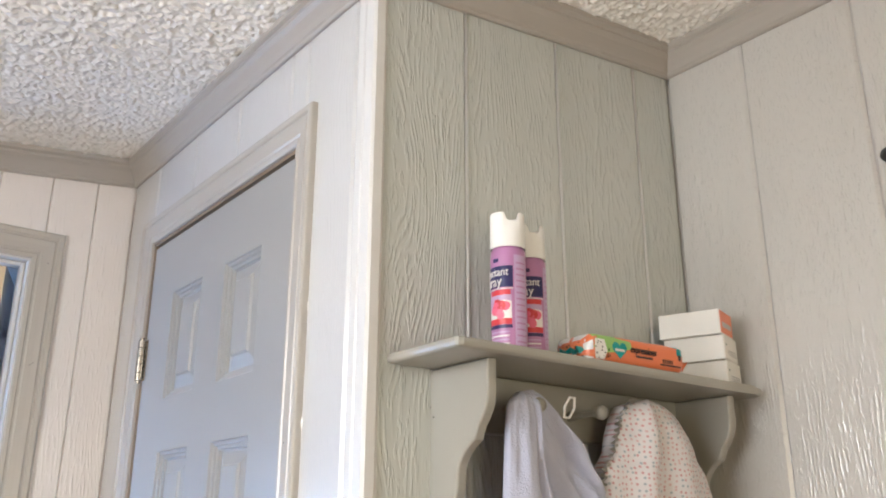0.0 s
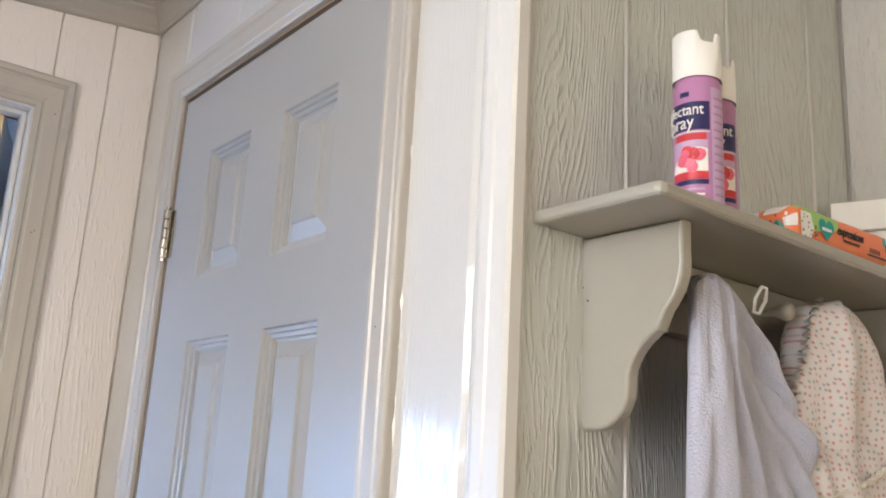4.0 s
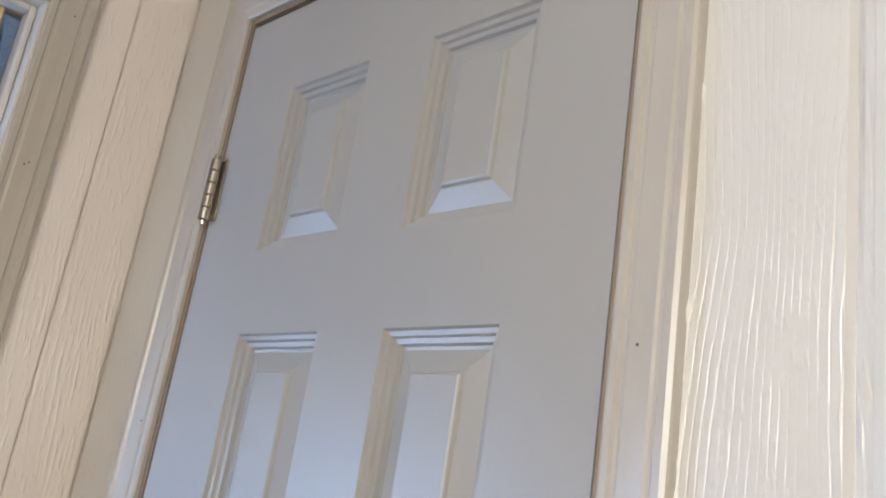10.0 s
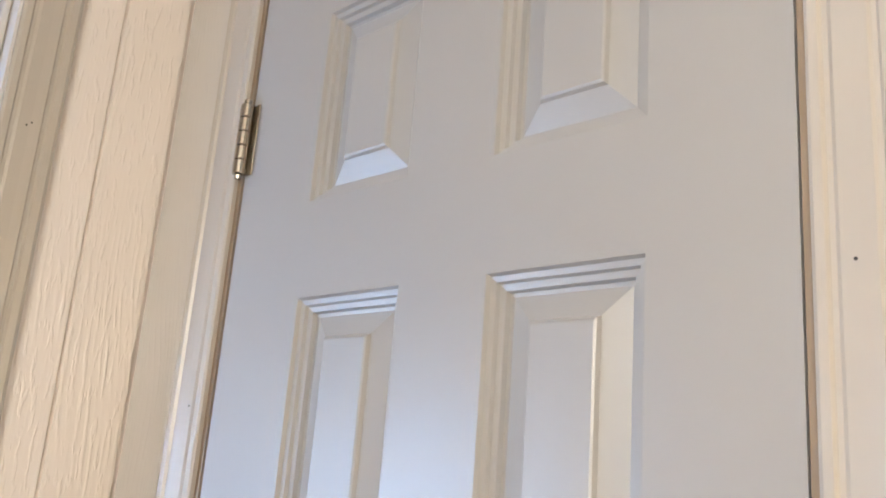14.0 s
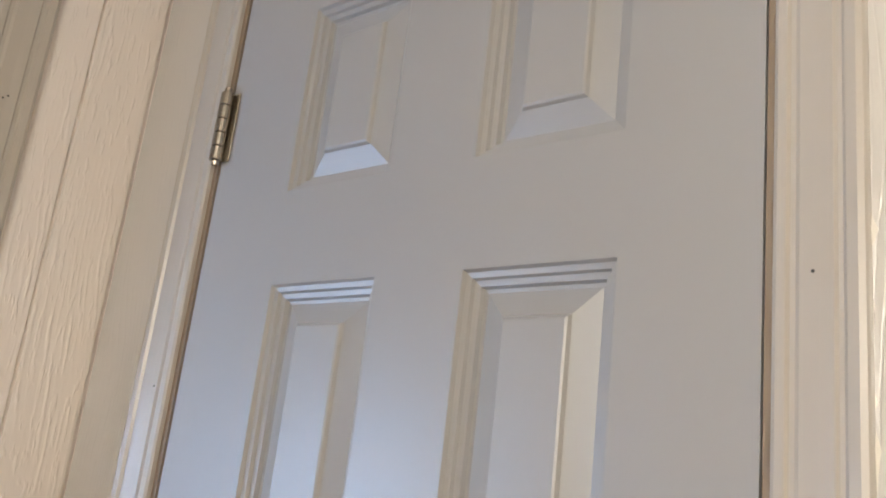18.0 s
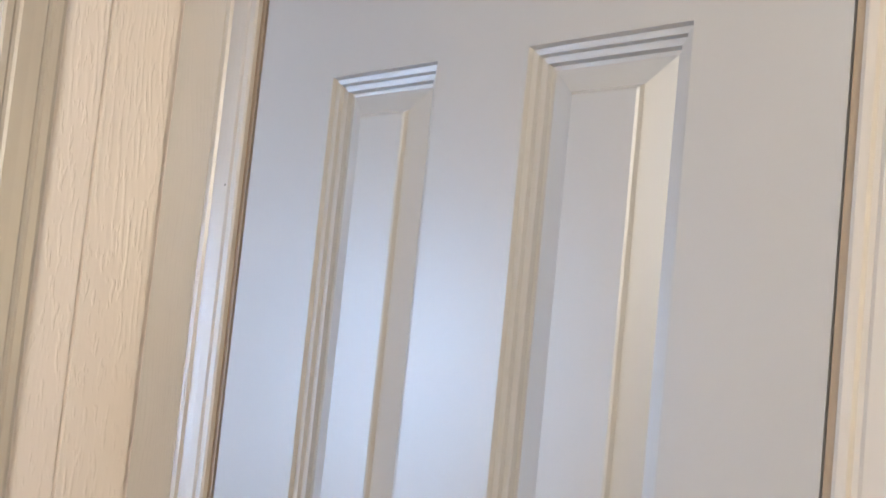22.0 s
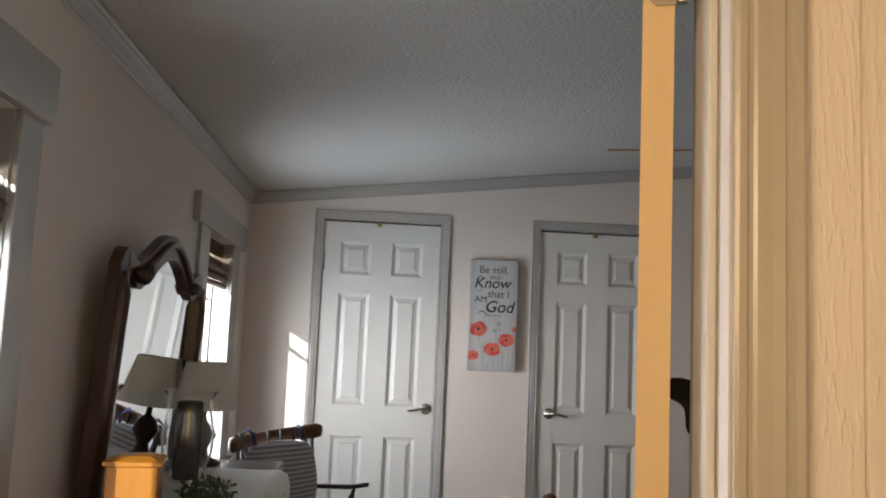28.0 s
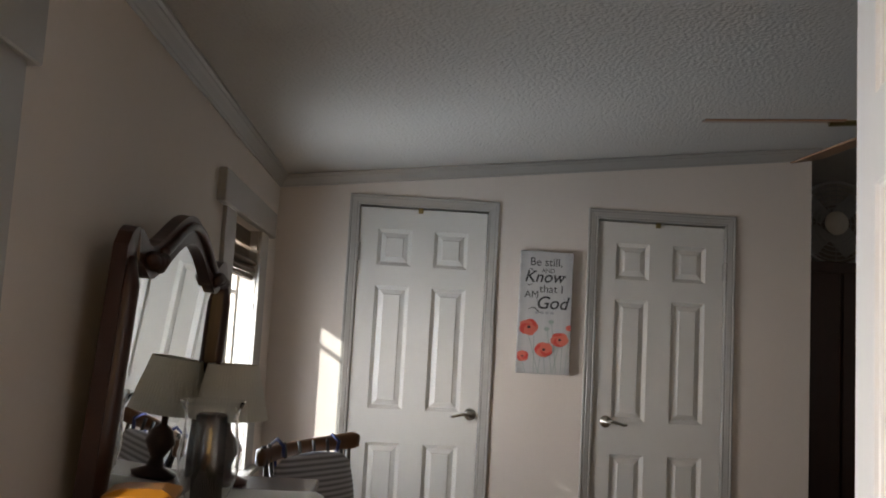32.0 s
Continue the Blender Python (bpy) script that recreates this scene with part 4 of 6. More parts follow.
def bracket(x):
    def arc(y, z, ry, rz, a0, a1, n):
        return [(y + ry * math.cos(radians(a0 + (a1 - a0) * i / n)), z + rz * math.sin(radians(a0 + (a1 - a0) * i / n))) for i in range(n + 1)]

    pts = [(0.0, 0.0), (-0.139, 0.0)]
    pts += arc(-0.072, -0.036, 0.067, 0.062, 172, 228, 8)
    pts += arc(-0.178, -0.146, 0.110, 0.060, 50, 0, 8)
    pts += arc(-0.022, -0.150, 0.046, 0.041, 185, 275, 9)
    pts += [(-0.006, -0.191), (0.0, -0.186)]
    bm = bmesh.new()
    prism(bm, [(x, y - 0.001, SH - 0.017 + 1.15 * z) for y, z in pts], [(x + 0.019, y - 0.001, SH - 0.017 + 1.15 * z) for y, z in pts])
    bmesh.ops.recalc_face_normals(bm, faces=bm.faces)
    faces = [f for f in bm.faces if abs(f.normal.x) > 0.9]
    bmesh.ops.bevel(bm, geom=list({e for f in faces for e in f.edges}), offset=0.004, segments=3, affect="EDGES", profile=0.5)
    part("bracket", bm, SHELF_PAINT, shelf)


bracket(0.098)
bracket(0.690)
for x in (0.245, 0.390, 0.52):
    bm = lathe(((0.009, 0.0), (0.0075, 0.012), (0.0055, 0.03), (0.005, 0.055), (0.0075, 0.062), (0.0115, 0.068), (0.0125, 0.074), (0.010, 0.080), (0.0, 0.082)), 16)
    bm.transform(pose(x, -0.020, 1.520, 90, 0, 0))
    part("peg", bm, SHELF_PAINT, shelf, smooth=True)


for y, z in ((-0.012, 1.497), (-0.004, 1.513)):
    bm = lathe(((0.0, 0.0), (0.0014, 0.0001), (0.0015, 0.0005), (0.0, 0.0007)), 8)
    bm.transform(pose(0.0978, y, z, 0, -90, 0))
    part("nail_head", bm, INK, shelf)


def bent(me_ob, r, turn):
    """Wrap a flat mesh in local x, z round an upright cylinder."""
    for v in me_ob.data.vertices:
        x, y, z = v.co
        a = turn + x / r
        rr = r + y
        v.co = (rr * math.sin(a), -rr * math.cos(a), z)


def wrap_band(parent, name, r, a0, a1, z0, z1, mat, label=""):
    bm = bmesh.new()
    n = 14
    lo = [bm.verts.new((r * math.sin(a0 + (a1 - a0) * i / n), -r * math.cos(a0 + (a1 - a0) * i / n), z0)) for i in range(n + 1)]
    hi = [bm.verts.new((v.co.x, v.co.y, z1)) for v in lo]
    for i in range(n):
        bm.faces.new((lo[i], lo[i + 1], hi[i + 1], hi[i]))
    return part(name, bm, mat, parent, label, smooth=True)


def spray_can(x, y, turn, cap_turn):
    can = thing("spray_can", "orchid-purple disinfectant spray can with a white cap", "spray can", (x, y, SH), group="spray cans on the shelf")
    r = 0.0285
    part("can_body", lathe(((0.0265, 0.0), (r, 0.003), (r, 0.158), (0.027, 0.163), (0.0255, 0.166)), 32), PURPLE, can, smooth=True)
    n = 48
    bm = bmesh.new()
    rings = [[], [], [], [], [], []]
    for i in range(n):
        a = 2 * math.pi * i / n
        off = abs((a - cap_turn + math.pi) % (2 * math.pi) - math.pi)
        dip = 1 - min(1.0, max(0.0, (off - 0.28) / 0.22))
        up = 0.2235 - 0.0145 * dip * dip * (3 - 2 * dip) - 0.002 * math.cos(a - cap_turn)
        for k, (rr, z) in enumerate(((0.0288, 0.164), (0.0288, 0.180), (0.0282, up - 0.0015), (0.0272, up), (0.0255, up), (0.0250, 0.200))):
            rings[k].append(bm.verts.new((rr * math.sin(a), -rr * math.cos(a), z)))
    for lo, hi in zip(rings, rings[1:]):
        for i in range(n):
            bm.faces.new((lo[i], lo[(i + 1) % n], hi[(i + 1) % n], hi[i]))
    bm.faces.new(rings[-1])
    part("cap", bm, WHITE_PLASTIC, can, "white plastic cap with a scooped top", smooth=True)
    part("nozzle", lathe(((0.007, 0.199), (0.007, 0.209), (0.0, 0.210)), 14), WHITE_PLASTIC, can)
    e = 0.0004
    label = wrap_band(can, "label", r + e, turn - 1.05, turn + 0.75, 0.003, 0.150, PURPLE)
    wrap_band(can, "side_print", r + e, turn + 0.78, turn + 1.6, 0.008, 0.150, LILAC)
    wrap_band(can, "name_band", r + 2 * e, turn - 1.05, turn + 0.70, 0.098, 0.132, NAVY)
    wrap_band(can, "gold_rule", r + 2 * e, turn - 1.05, turn + 0.70, 0.095, 0.0965, CAULK)
    wrap_band(can, "red_band", r + 2 * e, turn - 0.75, turn + 0.55, 0.086, 0.094, RED)
    bm = bmesh.new()
    edge = [(-0.95 + 1.55 * i / 16, 0.049, 0.052 + 0.033 * (i / 16) ** 0.55 - 0.030 * max(0.0, i / 16 - 0.62) ** 1.2) for i in range(17)]
    lo = [bm.verts.new((x * r, 0.0008, z)) for x, z, _ in edge]
    hi = [bm.verts.new((x * r, 0.0008, z)) for x, _, z in edge]
    for i in range(16):
        bm.faces.new((lo[i], lo[i + 1], hi[i + 1], hi[i]))
    bent(part("white_swash", bm, PAPER, can), r, turn)
    wrap_band(can, "blush_field", r + 1.5 * e, turn - 0.95, turn + 0.60, 0.049, 0.086, LILAC)
    wrap_band(can, "red_band", r + 3 * e, turn - 0.9, turn + 0.60, 0.040, 0.049, RED)
    wrap_band(can, "navy_rule", r + 2 * e, turn - 1.0, turn + 0.62, 0.034, 0.0395, NAVY)
    wrap_band(can, "logo", r + 2 * e, turn - 0.5, turn - 0.1, 0.139, 0.145, NAVY)
    rn = random.Random(5)
    for i in range(9):
        a, z, s = turn - 0.05 + rn.uniform(-0.35, 0.35), 0.061 + rn.uniform(-0.009, 0.013), rn.uniform(0.005, 0.008)
        bm = bmesh.new()
        k = 9
        bm.faces.new([bm.verts.new((s * (1 + 0.2 * math.sin(3 * q)) * math.cos(2 * math.pi * q / k), 0.0016 + 0.00012 * i, z + s * math.sin(2 * math.pi * q / k))) for q in range(k)])
        ob = part("petal", bm, PINK if i % 3 else RED, can)
        bent(ob, r, a)
    for i in range(4):
        wrap_band(can, "print_line", r + 3 * e, turn - 0.8, turn + 0.45, 0.009 + i * 0.006, 0.0115 + i * 0.006, LILAC if i % 2 else PAPER)
    for i in range(14):
        wrap_band(can, "print_line", r + 2 * e, turn + 0.88, turn + 1.5, 0.012 + i * 0.0095, 0.0145 + i * 0.0095, PURPLE)
    for body, z, s, end in (("Disinfectant", 0.1165, 0.0185, 0.46), ("Spray", 0.1005, 0.0225, 0.08)):
        ob = letters(body, s, PAPER, can, Matrix.Identity(4))
        far = max(v.co.x for v in ob.data.vertices)
        for v in ob.data.vertices:
            v.co = ((v.co.x - far) * 0.82, 0.0016 + v.co.z, z + v.co.y)
        bent(ob, r, turn + end)
    can.scale = (0.97, 0.97, 1.005)
    return can


spray_can(0.164, -0.117, -1.2, -0.45)
spray_can(0.231, -0.094, -0.62, -0.35)


def wipes_pack():
    """A soft pack: boxy, with its wrapper pulled into a crimped fin at both ends."""
    pk = thing("wipes_pack", "orange soft pack of baby wipes with green and teal print", "wipes pack", (0.417, -0.120, SH + 0.001), -3.0)
    L, Wd, H = 0.228, 0.090, 0.047
    n, mm = 30, 28

    def shell(u, k):
        """Point of the wrapper; u from -1 to 1 along it, k round it."""
        a = 2 * math.pi * k / mm
        cx, cz = math.cos(a), math.sin(a)
        s = (abs(cx) ** 6 + abs(cz) ** 6) ** (-1 / 6)
        end = 1.0 if abs(u) < 0.90 else 0.94 if abs(u) < 0.955 else 0.62
        wob = 1 + 0.022 * noise.noise((u * 5, cx * 3, cz * 3 + 3)) + (0.05 if abs(u) > 0.8 else 0.012) * noise.noise((u * 17, cx * 7, cz * 6))
        y, z = Wd / 2 * cx * s * end * wob, H / 2 * cz * s * end * wob
        return Vector((L / 2 * u + 0.004 * noise.noise((cx * 4, cz * 4, u)), y, max(0.0008, H / 2 + z - 0.10 * H * (1 - end))))

    bm = bmesh.new()
    us = [-1.0 + 2.0 * i / n for i in range(n + 1)]
    grid = [[bm.verts.new(shell(u, k)) for k in range(mm)] for u in us]
    for i in range(n):
        for k in range(mm):
            f = bm.faces.new((grid[i][k], grid[i + 1][k], grid[i + 1][(k + 1) % mm], grid[i][(k + 1) % mm]))
            c = f.calc_center_median()
            x = c.x / L * 2
            leafy = x + 0.25 * (c.z / H - 0.5)
            f.material_index = 2 if x < -0.965 else 1 if -0.80 < leafy < -0.32 and c.z > H * 0.40 else 3 if x > 0.80 and c.z > H * 0.6 else 0
    bm.faces.new(grid[0][::-1])
    bm.faces.new(grid[-1])
    bmesh.ops.recalc_face_normals(bm, faces=bm.faces)
    ob = part("film_wrap", bm, ORANGE, pk, smooth=True)
    for m in (GREEN_F, PAPER, TEAL):
        ob.data.materials.append(m)
    for sx in (-1, 1):
        bm = bmesh.new()
        lo, hi = [], []
        for i in range(15):
            y = -0.034 + 0.068 * i / 14
            lo.append((sx * (L / 2 - 0.003), y * 0.8, 0.020 + 0.004 * math.sin(i * 1.9)))
            hi.append((sx * (L / 2 + 0.015 + 0.003 * math.sin(i * 2.3)), y, 0.016 + 0.008 * math.sin(i * 1.7 + sx)))
        a = [bm.verts.new(p) for p in lo]
        c = [bm.verts.new(p) for p in hi]
        a2 = [bm.verts.new((p[0], p[1], p[2] + 0.0012)) for p in lo]
        c2 = [bm.verts.new((p[0], p[1], p[2] + 0.0012)) for p in hi]
        for i in range(14):
            bm.faces.new((a[i], a[i + 1], c[i + 1], c[i]))
            bm.faces.new((a2[i], c2[i], c2[i + 1], a2[i + 1]))
            bm.faces.new((c[i], c[i + 1], c2[i + 1], c2[i]))
        bmesh.ops.recalc_face_normals(bm, faces=bm.faces)
        part("crimped_fin", bm, TEAL if sx < 0 else ORANGE, pk)
    lift = -Wd / 2 * 1.02

    def patch(name, x, z, pts, mat, out):
        bm = bmesh.new()
        bm.faces.new([bm.verts.new((x + a, lift - 0.0008 - out, z + b)) for a, b in pts])
        return part(name, bm, mat, pk)

    heart = [(0.017 * math.sin(q) ** 3, 0.0010 * (13 * math.cos(q) - 5 * math.cos(2 * q) - 2 * math.cos(3 * q) - math.cos(4 * q))) for q in [2 * math.pi * i / 26 for i in range(26)]]
    patch("print_patch", -0.052, 0.025, [(-0.058, -0.004), (-0.03, -0.010), (0.0, -0.006), (0.030, 0.002), (0.026, 0.014), (-0.05, 0.016)], GREEN_F, 0.0)
    patch("pale_film", -0.098, 0.022, [(-0.010, -0.019), (0.010, -0.019), (0.018, -0.004), (0.012, 0.014), (-0.010, 0.014)], PAPER, 0.0003)
    patch("logo_heart", -0.052, 0.023, heart, TEAL, 0.0005)
    patch("logo_mark", -0.052, 0.022, [(-0.011, -0.002), (0.011, -0.002), (0.011, 0.002), (-0.011, 0.002)], PAPER, 0.0010)
    word = letters("expressions", 0.0165, INK, pk, Matrix.Identity(4), shear=0.25)
    x0, x1 = min(v.co.x for v in word.data.vertices), max(v.co.x for v in word.data.vertices)
    for v in word.data.vertices:
        v.co = (-0.026 + (v.co.x - x0) * 0.062 / (x1 - x0), lift - 0.0014 - v.co.z, 0.022 + v.co.y)
    patch("print_bar", 0.006, 0.016, [(-0.020, -0.0016), (0.020, -0.0016), (0.020, 0.0016), (-0.020, 0.0016)], INK, 0.0006)
    patch("print_bar", 0.070, 0.009, [(-0.026, -0.0014), (0.026, -0.0014), (0.026, 0.0014), (-0.026, 0.0014)], INK, 0.0006)
    for q in range(5):
        patch("print_bar", 0.052 + q * 0.0055, 0.0155, [(-0.0016, -0.0035), (0.0016, -0.0035), (0.0016, 0.0035), (-0.0016, 0.0035)], INK, 0.0006)
    patch("print_bar", 0.094, 0.025, [(-0.003, -0.005), (0.003, -0.005), (0.003, 0.005), (-0.003, 0.005)], INK, 0.0006)
    rr = random.Random(8)
    for q in range(16):
        x, z, s = -0.095 + rr.uniform(-0.013, 0.020), 0.018 + rr.uniform(-0.013, 0.015), rr.uniform(0.0011, 0.0019)
        patch("speck", x, z, [(s * math.cos(v), s * math.sin(v)) for v in (0, 1.05, 2.1, 3.14, 4.2, 5.2)], INK, 0.0008)
    for q in range(26):
        y, z, s = rr.uniform(-0.034, 0.012), 0.012 + rr.uniform(-0.008, 0.022), rr.uniform(0.0012, 0.0024)
        bm = bmesh.new()
        bm.faces.new([bm.verts.new((-L / 2 * 1.004 - 0.0008, y + s * math.cos(v), z + s * 1.3 * math.sin(v))) for v in (0, 1.05, 2.1, 3.14, 4.2, 5.2)])
        part("speck", bm, INK if q % 3 else PAPER, pk)
    return pk


wipes_pack()


def carton(x, y, z, rz, face_mat, label, w=0.105, d=0.062, h=0.047):
    c = thing("carton", label, "box", (x, y, z), rz, group="stacked cartons")
    part("carton_body", boxed(-w / 2, w / 2, -d / 2, d / 2, 0, h, 0.0012), CARTON, c)
    bm = boxed(w / 2 + 0.0002, w / 2 + 0.0008, -d / 2 + 0.002, d / 2 - 0.002, 0.002, h - 0.002)
    part("end_label", bm, face_mat, c)
    if face_mat is CARTON:
        for i in range(3):
            part("print_bar", boxed(w / 2 + 0.001, w / 2 + 0.0013, -d / 2 + 0.02, d / 2 - 0.008, 0.018 - i * 0.004, 0.0195 - i * 0.004), GREY_INK, c)
        bm = lathe(((0.0, 0.0), (0.0022, 0.0), (0.0022, 0.0004), (0.0, 0.0004)), 10)
        bm.transform(pose(w / 2 + 0.001, -d / 2 + 0.012, h * 0.62, 0, 90, 0))
        part("print_dot", bm, INK, c)
    else:
        part("print_bar", boxed(w / 2 + 0.001, w / 2 + 0.0013, -d / 2 + 0.012, d / 2 - 0.01, 0.014, 0.024), CAULK, c)
    return c


carton(0.703, -0.086, SH + 0.0008, -75, CARTON, "white cardboard carton at the bottom of a stack", 0.11, 0.075)
carton(0.694, -0.086, SH + 0.0486, -73, CARTON, "white cardboard carton in the middle of a stack", 0.115, 0.078)
carton(0.684, -0.086, SH + 0.0964, -72, ORANGE, "white cardboard carton with an orange end on top", 0.118, 0.078)


def lerp_at(rows, z):
    """Left and right edge at height z from rows (z, left, right), highest first."""
    for (za, la, ra), (zb, lb, rb) in zip(rows, rows[1:]):
        if za >= z >= zb:
            k = (za - z) / (za - zb)
            k = k * k * (3 - 2 * k) * 0.5 + k * 0.5
            return la + (lb - la) * k, ra + (rb - ra) * k
    return rows[-1][1:]


def drape(name, parent, rows, y_mid, depth, mat, fold, label="", m=60, n=64):
    """Hanging cloth between two edges; fold(s, t) pushes its front out, s across and t down, 0 to 1."""
    bm = bmesh.new()
    uvl = bm.loops.layers.uv.new("cloth")
    top, low = rows[0][0], rows[-1][0]
    grid = []
    for j in range(m + 1):
        t = j / m
        z = top + (low - top) * t
        x0, x1 = lerp_at(rows, z)
        ring = []
        for i in range(n):
            a = 2 * math.pi * i / n
            cx, cy = -math.cos(a), -math.sin(a)
            s = 0.5 + 0.5 * cx
            thick = depth * (0.35 + 0.65 * min(1.0, t * 4) ** 0.5)
            round_ = abs(cy) ** 0.7 * (1 if cy >= 0 else -1)
            y = y_mid + thick * 0.5 * round_
            if cy < 0:
                y -= fold(s, t) * abs(cy) ** 0.5
            ripple = 0.0055 * noise.noise((s * 5, t * 8, y_mid * 40))
            crest = -0.010 * (1 - min(1.0, t * 12)) * (2 * s - 1) ** 2
            ring.append(bm.verts.new((x0 + (x1 - x0) * s + ripple * 0.6, min(y + ripple, -0.024), z + crest)))
        grid.append(ring)
    for j in range(m):
        for i in range(n):
            p, q = grid[j][i], grid[j][(i + 1) % n]
            f = bm.faces.new((p, q, grid[j + 1][(i + 1) % n], grid[j + 1][i]))
            for lp, uv in zip(f.loops, [(w.co.x * 1.2, w.co.z) for w in (p, q, grid[j + 1][(i + 1) % n], grid[j + 1][i])]):
                lp[uvl].uv = uv
    bm.faces.new(grid[0])
    bm.faces.new(grid[-1][::-1])
    bmesh.ops.recalc_face_normals(bm, faces=bm.faces)
    return part(name, bm, mat, parent, label, smooth=True)


def hump(s, c, w):
    return math.exp(-((s - c) / w) ** 2)


towel = thing("bath_towel", "pale lavender terry towel draped over a peg", "towel", (0, 0, 0))
drape("front_fall", towel, [(1.530, 0.168, 0.226), (1.520, 0.163, 0.229), (1.466, 0.159, 0.228), (1.411, 0.156, 0.232), (1.363, 0.154, 0.244), (1.288, 0.149, 0.275), (1.217, 0.144, 0.300), (0.95, 0.135, 0.315)], -0.110, 0.036, TOWEL,
      lambda s, t: 0.014 * hump(s, 0.93, 0.07) * min(1, t * 3) + 0.010 * hump(s, 0.45, 0.10) * min(1, t * 2) - 0.018 * hump(s, 0.78, 0.07) * min(1, t * 4) * (1 - t) - 0.010 * hump(s, 0.22, 0.06) * t + 0.004 * noise.noise((s * 9, t * 14, 2)))
drape("side_fold", towel, [(1.543, 0.204, 0.262), (1.525, 0.200, 0.282), (1.504, 0.20, 0.300), (1.453, 0.20, 0.350), (1.385, 0.21, 0.382), (1.339, 0.23, 0.398), (1.249, 0.24, 0.392), (1.198, 0.24, 0.382), (0.93, 0.24, 0.372)], -0.080, 0.050, TOWEL,
      lambda s, t: 0.006 * noise.noise((s * 8, t * 13, 5)) + 0.026 * hump(s, 0.30 + 1.7 * t, 0.05) * hump(t, 0.26, 0.10) - 0.022 * hump(s, 0.42 + 1.7 * t, 0.05) * hump(t, 0.26, 0.10) + 0.030 * hump(s, 0.88 - 0.05 * t, 0.09) * min(1, t * 4) - 0.045 * hump(s, 0.24, 0.13) * hump(t, 0.27, 0.07) - 0.020 * hump(s, 0.62, 0.10) * hump(t, 0.20, 0.10) + 0.024 * hump(s, 0.50 + 1.5 * (t - 0.22), 0.07) * hump(t, 0.36, 0.14) + 0.020 * hump(s, 0.55, 0.06) * (1 if t > 0.4 else (t / 0.4) ** 4))
gown = thing("nightgown", "white cotton nightgown with tiny red flowers on a peg", "nightgown", (0, 0, 0))
drape("bodice", gown, [(1.550, 0.465, 0.540), (1.541, 0.440, 0.566), (1.511, 0.425, 0.596), (1.461, 0.408, 0.628), (1.422, 0.380, 0.655), (1.380, 0.372, 0.672), (1.335, 0.366, 0.690), (1.31, 0.362, 0.70)], -0.086, 0.078, FLORAL,
      lambda s, t: 0.016 * hump(s, 0.30, 0.10) * (1 - 0.4 * t) + 0.016 * hump(s, 0.72, 0.13) * t ** 0.5 + 0.012 * math.sin(s * 21 + 1.5 * t) * t * 0.5 - 0.014 * hump(s, 0.5 - 0.1 * t, 0.07) * t)
drape("skirt", gown, [(1.368, 0.375, 0.676), (1.335, 0.366, 0.700), (1.275, 0.360, 0.745), (1.217, 0.356, 0.784), (0.90, 0.35, 0.80), (0.62, 0.345, 0.805)], -0.092, 0.090, FLORAL,
      lambda s, t: (0.008 + 0.030 * min(1, t * 2)) * (0.5 + 0.5 * math.sin(s * 46 + 3 * math.sin(s * 9) + 2 * t)) + 0.006)
# piped seam between bodice and skirt
line = []
for i in range(64):
    q = 0.03 + 0.94 * i / 63
    bow = math.sqrt(1 - (2 * q - 1) ** 2)
    z = 1.285 + 0.062 * min(1.0, q * 1.5) ** 1.3 + 0.002 * math.sin(i * 2.3)
    t_ = (1.368 - z) / 0.748
    x0, x1 = lerp_at([(1.368, 0.375, 0.676), (1.335, 0.366, 0.700), (1.275, 0.360, 0.745)], z)
    out = 0.092 + 0.045 * (0.35 + 0.65 * min(1.0, t_ * 4) ** 0.5) * bow ** 0.7 + ((0.006 + 0.020 * min(1, t_ * 2)) * (0.5 + 0.5 * math.sin(q * 46 + 3 * math.sin(q * 9) + 2 * t_)) + 0.006) * bow ** 0.5
    line.append((x0 + (x1 - x0) * q, -max(out, 0.086 + 0.039 * bow ** 0.7 + 0.014 * bow ** 0.5) - 0.001, z))
part("seam_piping", tube(line, [0.0036 + 0.0012 * math.sin(i * 2.1) for i in range(64)], 8), COTTON, gown, "cream gathered seam", smooth=True)
bm = bmesh.new()
prev = None
for i in range(60):
    k = i / 59
    z = 1.55 - 0.19 * k
    x = lerp_at([(1.550, 0.462, 0), (1.511, 0.424, 0), (1.461, 0.407, 0), (1.422, 0.379, 0), (1.36, 0.368, 0)], z)[0]
    w = 0.010 * math.sin(i * 1.9)
    pair = [bm.verts.new((x + 0.014, -0.100, z)), bm.verts.new((x - 0.012 + 0.35 * w, -0.108 + w, z - 0.003))]
    if prev:
        bm.faces.new((prev[0], prev[1], pair[1], pair[0]))
    prev = pair
bmesh.ops.solidify(bm, geom=bm.faces[:], thickness=0.0012)
part("ruffle", bm, COTTON, gown, "gathered ruffle along the neck opening", smooth=True)
ring = tube([(0.294 + 0.011 * math.cos(a) + 0.004 * math.sin(a), -0.112 - 0.004 * math.sin(a), 1.518 + 0.018 * math.sin(a)) for a in [2 * math.pi * i / 6 for i in range(7)]], 0.0024, 8)
tagged(part("hanging_ring", ring, WHITE_PLASTIC, smooth=True), "small white plastic ring at the towel", "ring")

